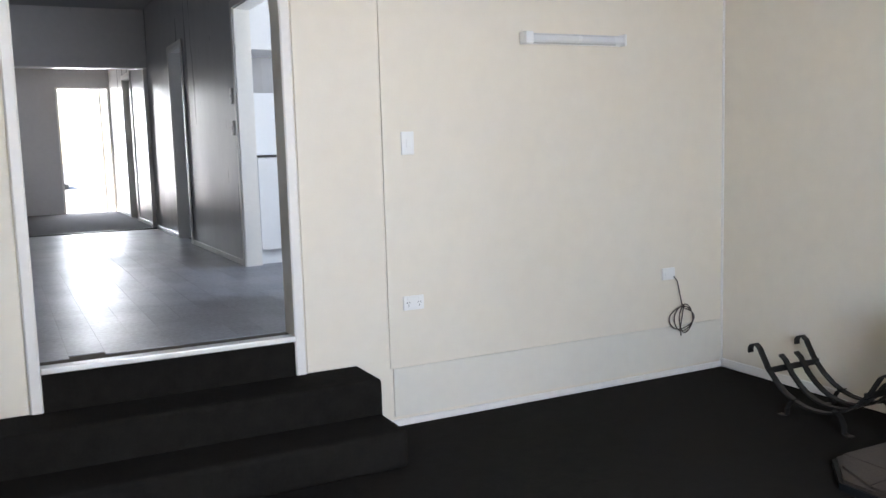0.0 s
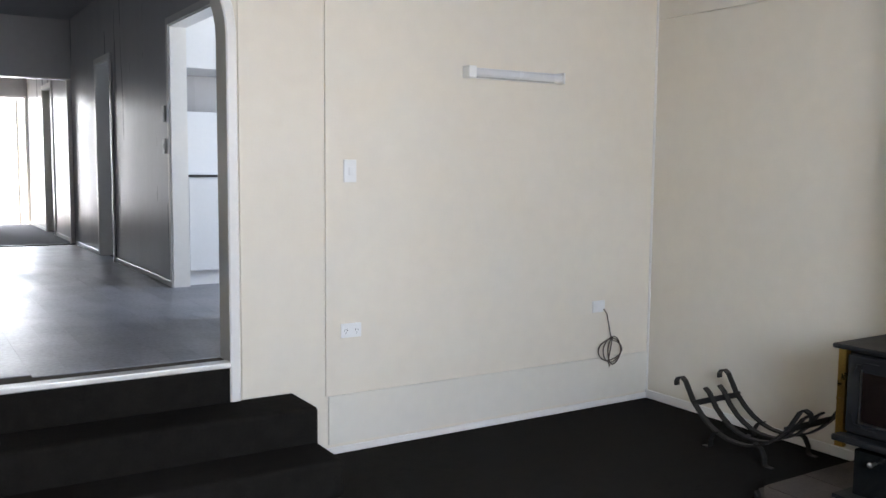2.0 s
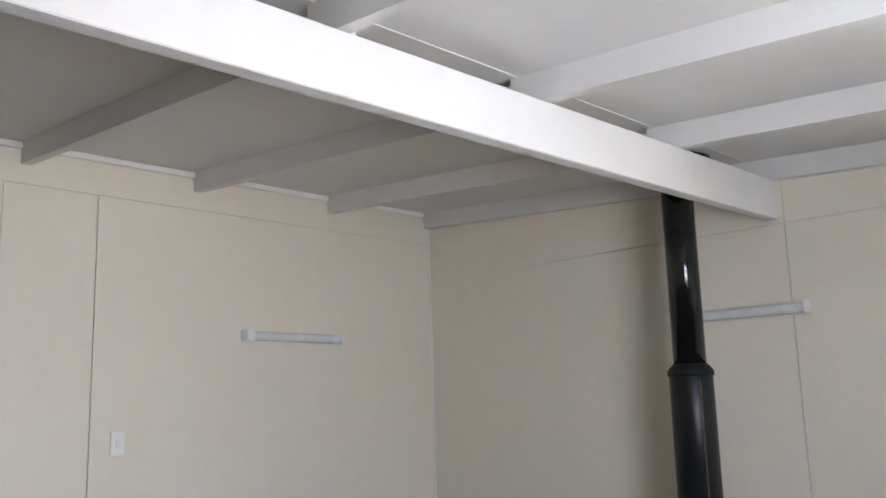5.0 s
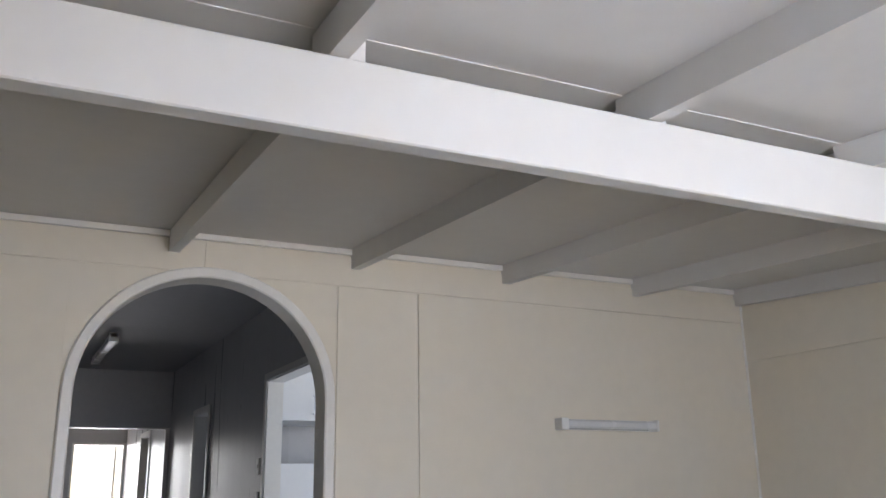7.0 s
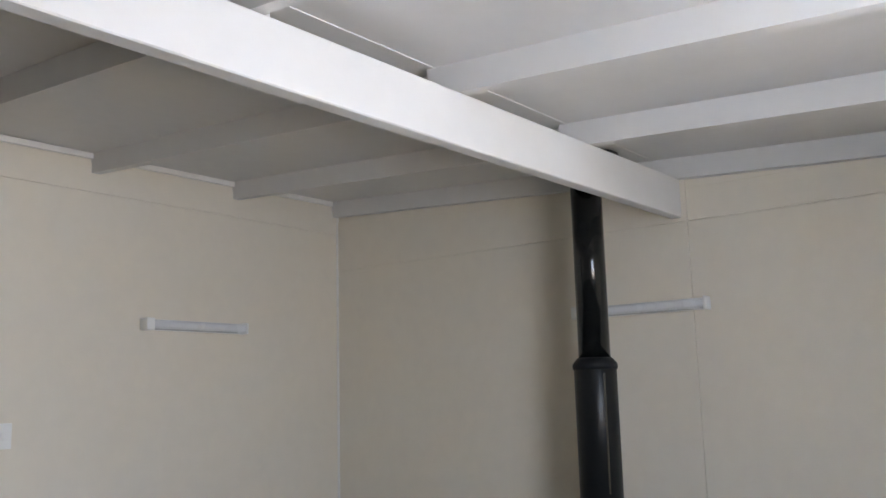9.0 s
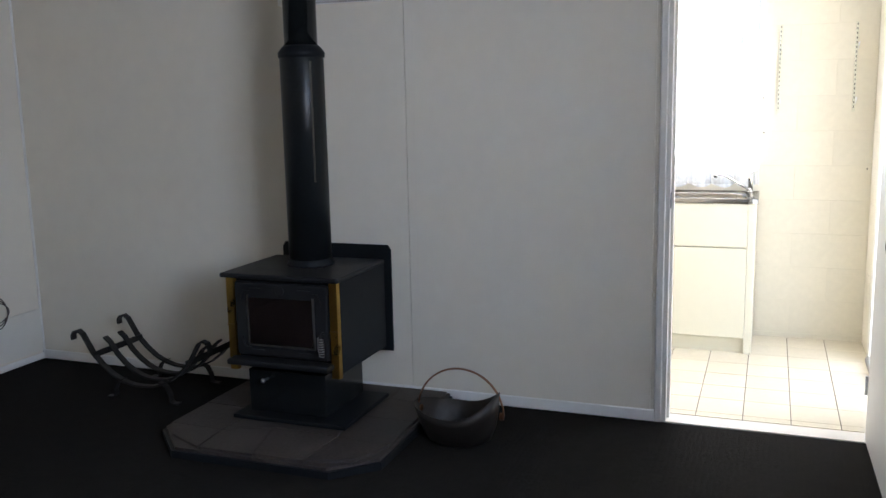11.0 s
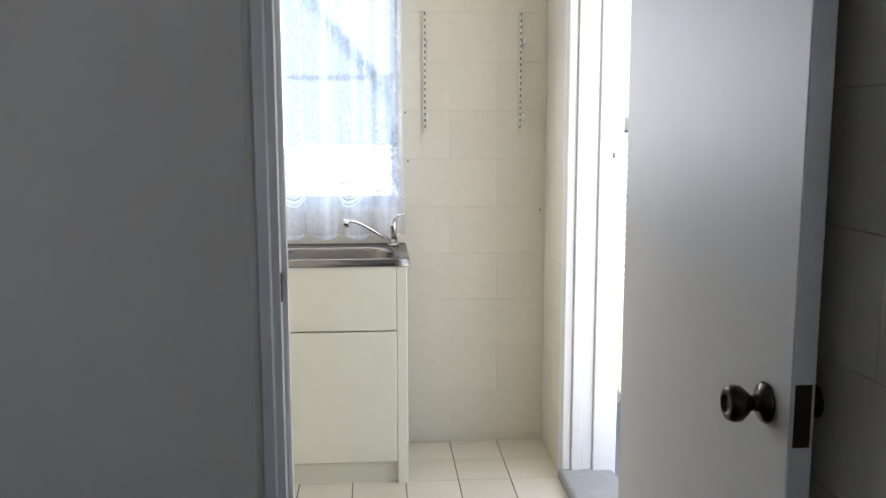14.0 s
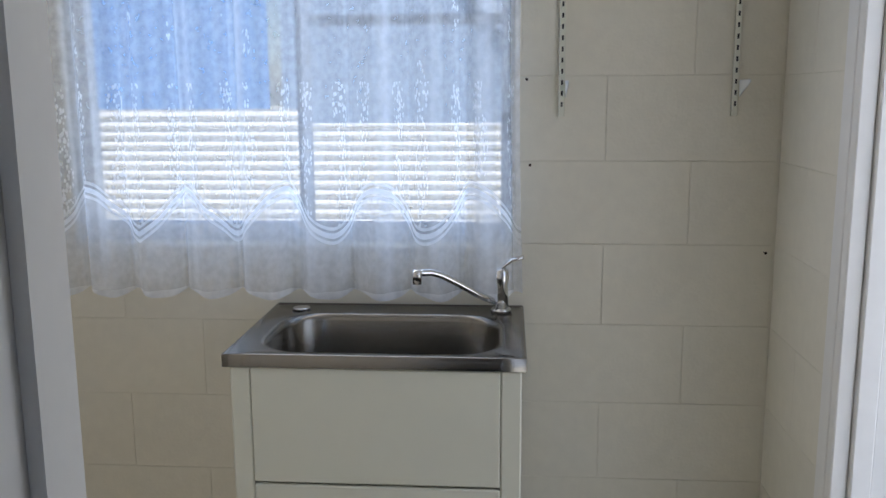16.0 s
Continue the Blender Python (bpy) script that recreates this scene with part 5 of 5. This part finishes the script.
part("open_leaf", box(-2.40, -2.365, 10.53, 11.2, UP + 0.01, FZ - 0.05), DOORP, fd, "white front door leaf standing open outwards")
structure("pavement_porch", box(-5.5, 1.0, 10.52, 13.0, UP - 0.3, UP - 0.02), CONCRETE, "pale concrete porch outside the front door", "paving")
structure("ground_front", box(-30, 30, 13.0, 80, -0.11, 0.2), CONCRETE, "pale sunlit yard before the house", "ground")
car = thing("car", "silver parked car far out in the street", "car", at=(0, 0, 0))
CARP = material("silver_car_paint", (0.45, 0.46, 0.48), 0.25, metal=0.5)
cx, cy = -2.35, 30.0
prof = [(-0.85, 0.40), (-0.85, 0.85), (-0.80, 1.05), (-0.62, 1.15), (-0.50, 1.62), (0.50, 1.62), (0.62, 1.15), (0.80, 1.05), (0.85, 0.85), (0.85, 0.40)]
part("body", prism([(cx + u, v) for u, v in prof], "y", cy, cy + 4.2), CARP, car)
part("windscreen", prism([(cx - 0.56, 1.17), (cx - 0.46, 1.56), (cx + 0.46, 1.56), (cx + 0.56, 1.17)], "y", cy - 0.02, cy - 0.001), SOOTGLASS, car)
for s in (-0.72, 0.72):
    for w in (0.7, 3.4):
        wh = part("wheel", lathe([(0.28, s - 0.1), (0.30, s - 0.08), (0.30, s + 0.08), (0.28, s + 0.1)], (cx, cy + w, 0.50), 20, axis="x"), RUBBER, car)
    part("headlight", box(cx + s - 0.1, cx + s + 0.1, cy - 0.03, cy - 0.001, 0.78, 0.92, bevel=0.01), DIFFUSER, car)

# ---- block and tile pieces ----
pieces = {}


def piece_mesh(dims, mat, name, bevel):
    key = (tuple(round(d, 3) for d in dims), mat.name, name)
    if key not in pieces:
        pieces[key] = mesh_of(box(-dims[0] / 2, dims[0] / 2, -dims[1] / 2, dims[1] / 2, -dims[2] / 2, dims[2] / 2, bevel=bevel), name, mat)
    return pieces[key]


def lay(parent, name, centre, dims, mat, bevel):
    ob = new(name, piece_mesh(dims, mat, name, bevel))
    ob.parent = parent
    ob.location = centre
    return ob


def block_course(parent, axis, face, depth, a0, a1, z_lo, z_hi, start, holes=()):
    """Blocks of 0.39 by 0.19 in running bond over a wall; depth is how far they stand out of the face."""
    rb = random.Random(7)
    k = 0
    z = z_lo
    while z < z_hi - 0.02:
        z1 = min(z + 0.1984, z_hi)
        off = start + (0.2 if k % 2 else 0.0)
        n0 = math.floor((a0 - off) / 0.4) - 1
        for q in range(n0, n0 + int((a1 - a0) / 0.4) + 4):
            spans = [(max(a0, off + 0.4 * q + 0.0008), min(a1, off + 0.4 * (q + 1) - 0.0008))]
            for h0, h1, hz0, hz1 in holes:
                out = []
                for s0, s1 in spans:
                    if z1 <= hz0 + 0.02 or z >= hz1 - 0.02 or s1 <= h0 or s0 >= h1:
                        out.append((s0, s1))
                        continue
                    if s0 < h0 - 0.03:
                        out.append((s0, h0))
                    if s1 > h1 + 0.03:
                        out.append((h1, s1))
                spans = out
            for s0, s1 in spans:
                zz0, zz1 = z, z1
                if s1 - s0 < 0.03:
                    continue
                c = (s0 + s1) / 2
                out_by = rb.uniform(-0.0008, 0.0008)
                if axis == "x":
                    lay(parent, "block", (face - depth / 2 + out_by, c, (zz0 + zz1) / 2), (depth, s1 - s0, zz1 - zz0), BLOCK, 0.0009)
                else:
                    lay(parent, "block", (c, face + depth / 2 + out_by, (zz0 + zz1) / 2), (s1 - s0, depth, zz1 - zz0), BLOCK, 0.0009)
        z += 0.2
        k += 1


block_course(wall_l, "x", XL + 0.0026, 0.0014, -4.515, -2.41, 0.0295 + 0.0035, 2.44, -4.112, [(LW0, LW1, LZ0 + 0.001, LZ1)])
lay(wall_l, "block", (XL + 0.002, -3.46, 0.013), (0.004, 2.1, 0.030), BLOCK, 0.0009)
block_course(wall_c, "y", WC + 0.012, 0.0022, 0.122, OX0 - 0.002, 0.0325, 2.44, 0.05)
block_course(wall_c, "y", WC + 0.012, 0.0018, OX1 + 0.05, XL - 0.002, 0.0325, 2.44, 1.25)
block_course(wall_c, "y", WC + 0.045, 0.005, -1.40, -0.02, 0.0325, 2.38, -1.13)

floor_l = bpy.data.objects["floor_laundry_bed"]
for i in range(9):
    for j in range(11):
        x0, y0 = -0.028 + 0.207 * i, -4.516 + 0.205 * j
        x1, y1 = min(x0 + 0.2035, XL - 0.002), min(y0 + 0.2015, -2.401)
        x0 = max(x0, 0.12)
        if x0 < XL - 0.01 and y1 - y0 > 0.02:
            lay(floor_l, "tile", ((x0 + x1) / 2, (y0 + y1) / 2, -0.0015), (x1 - x0, y1 - y0, 0.006), TILE, 0.0008)

rows_x = [-4.88 + 0.15 * i for i in range(18)]
for i, x in enumerate(rows_x):
    y = 0.125 - 1.2 * ((i * 0.37) % 1)
    while y < 6.66:
        y0, y1 = max(y, 0.125), min(y + 1.1994, 6.66)
        if y1 - y0 > 0.05:
            lay(floor_hall, "plank", (x + 0.075, (y0 + y1) / 2, UP - 0.002), (0.1496, y1 - y0, 0.004), VINYL, 0.0004)
        y += 1.2
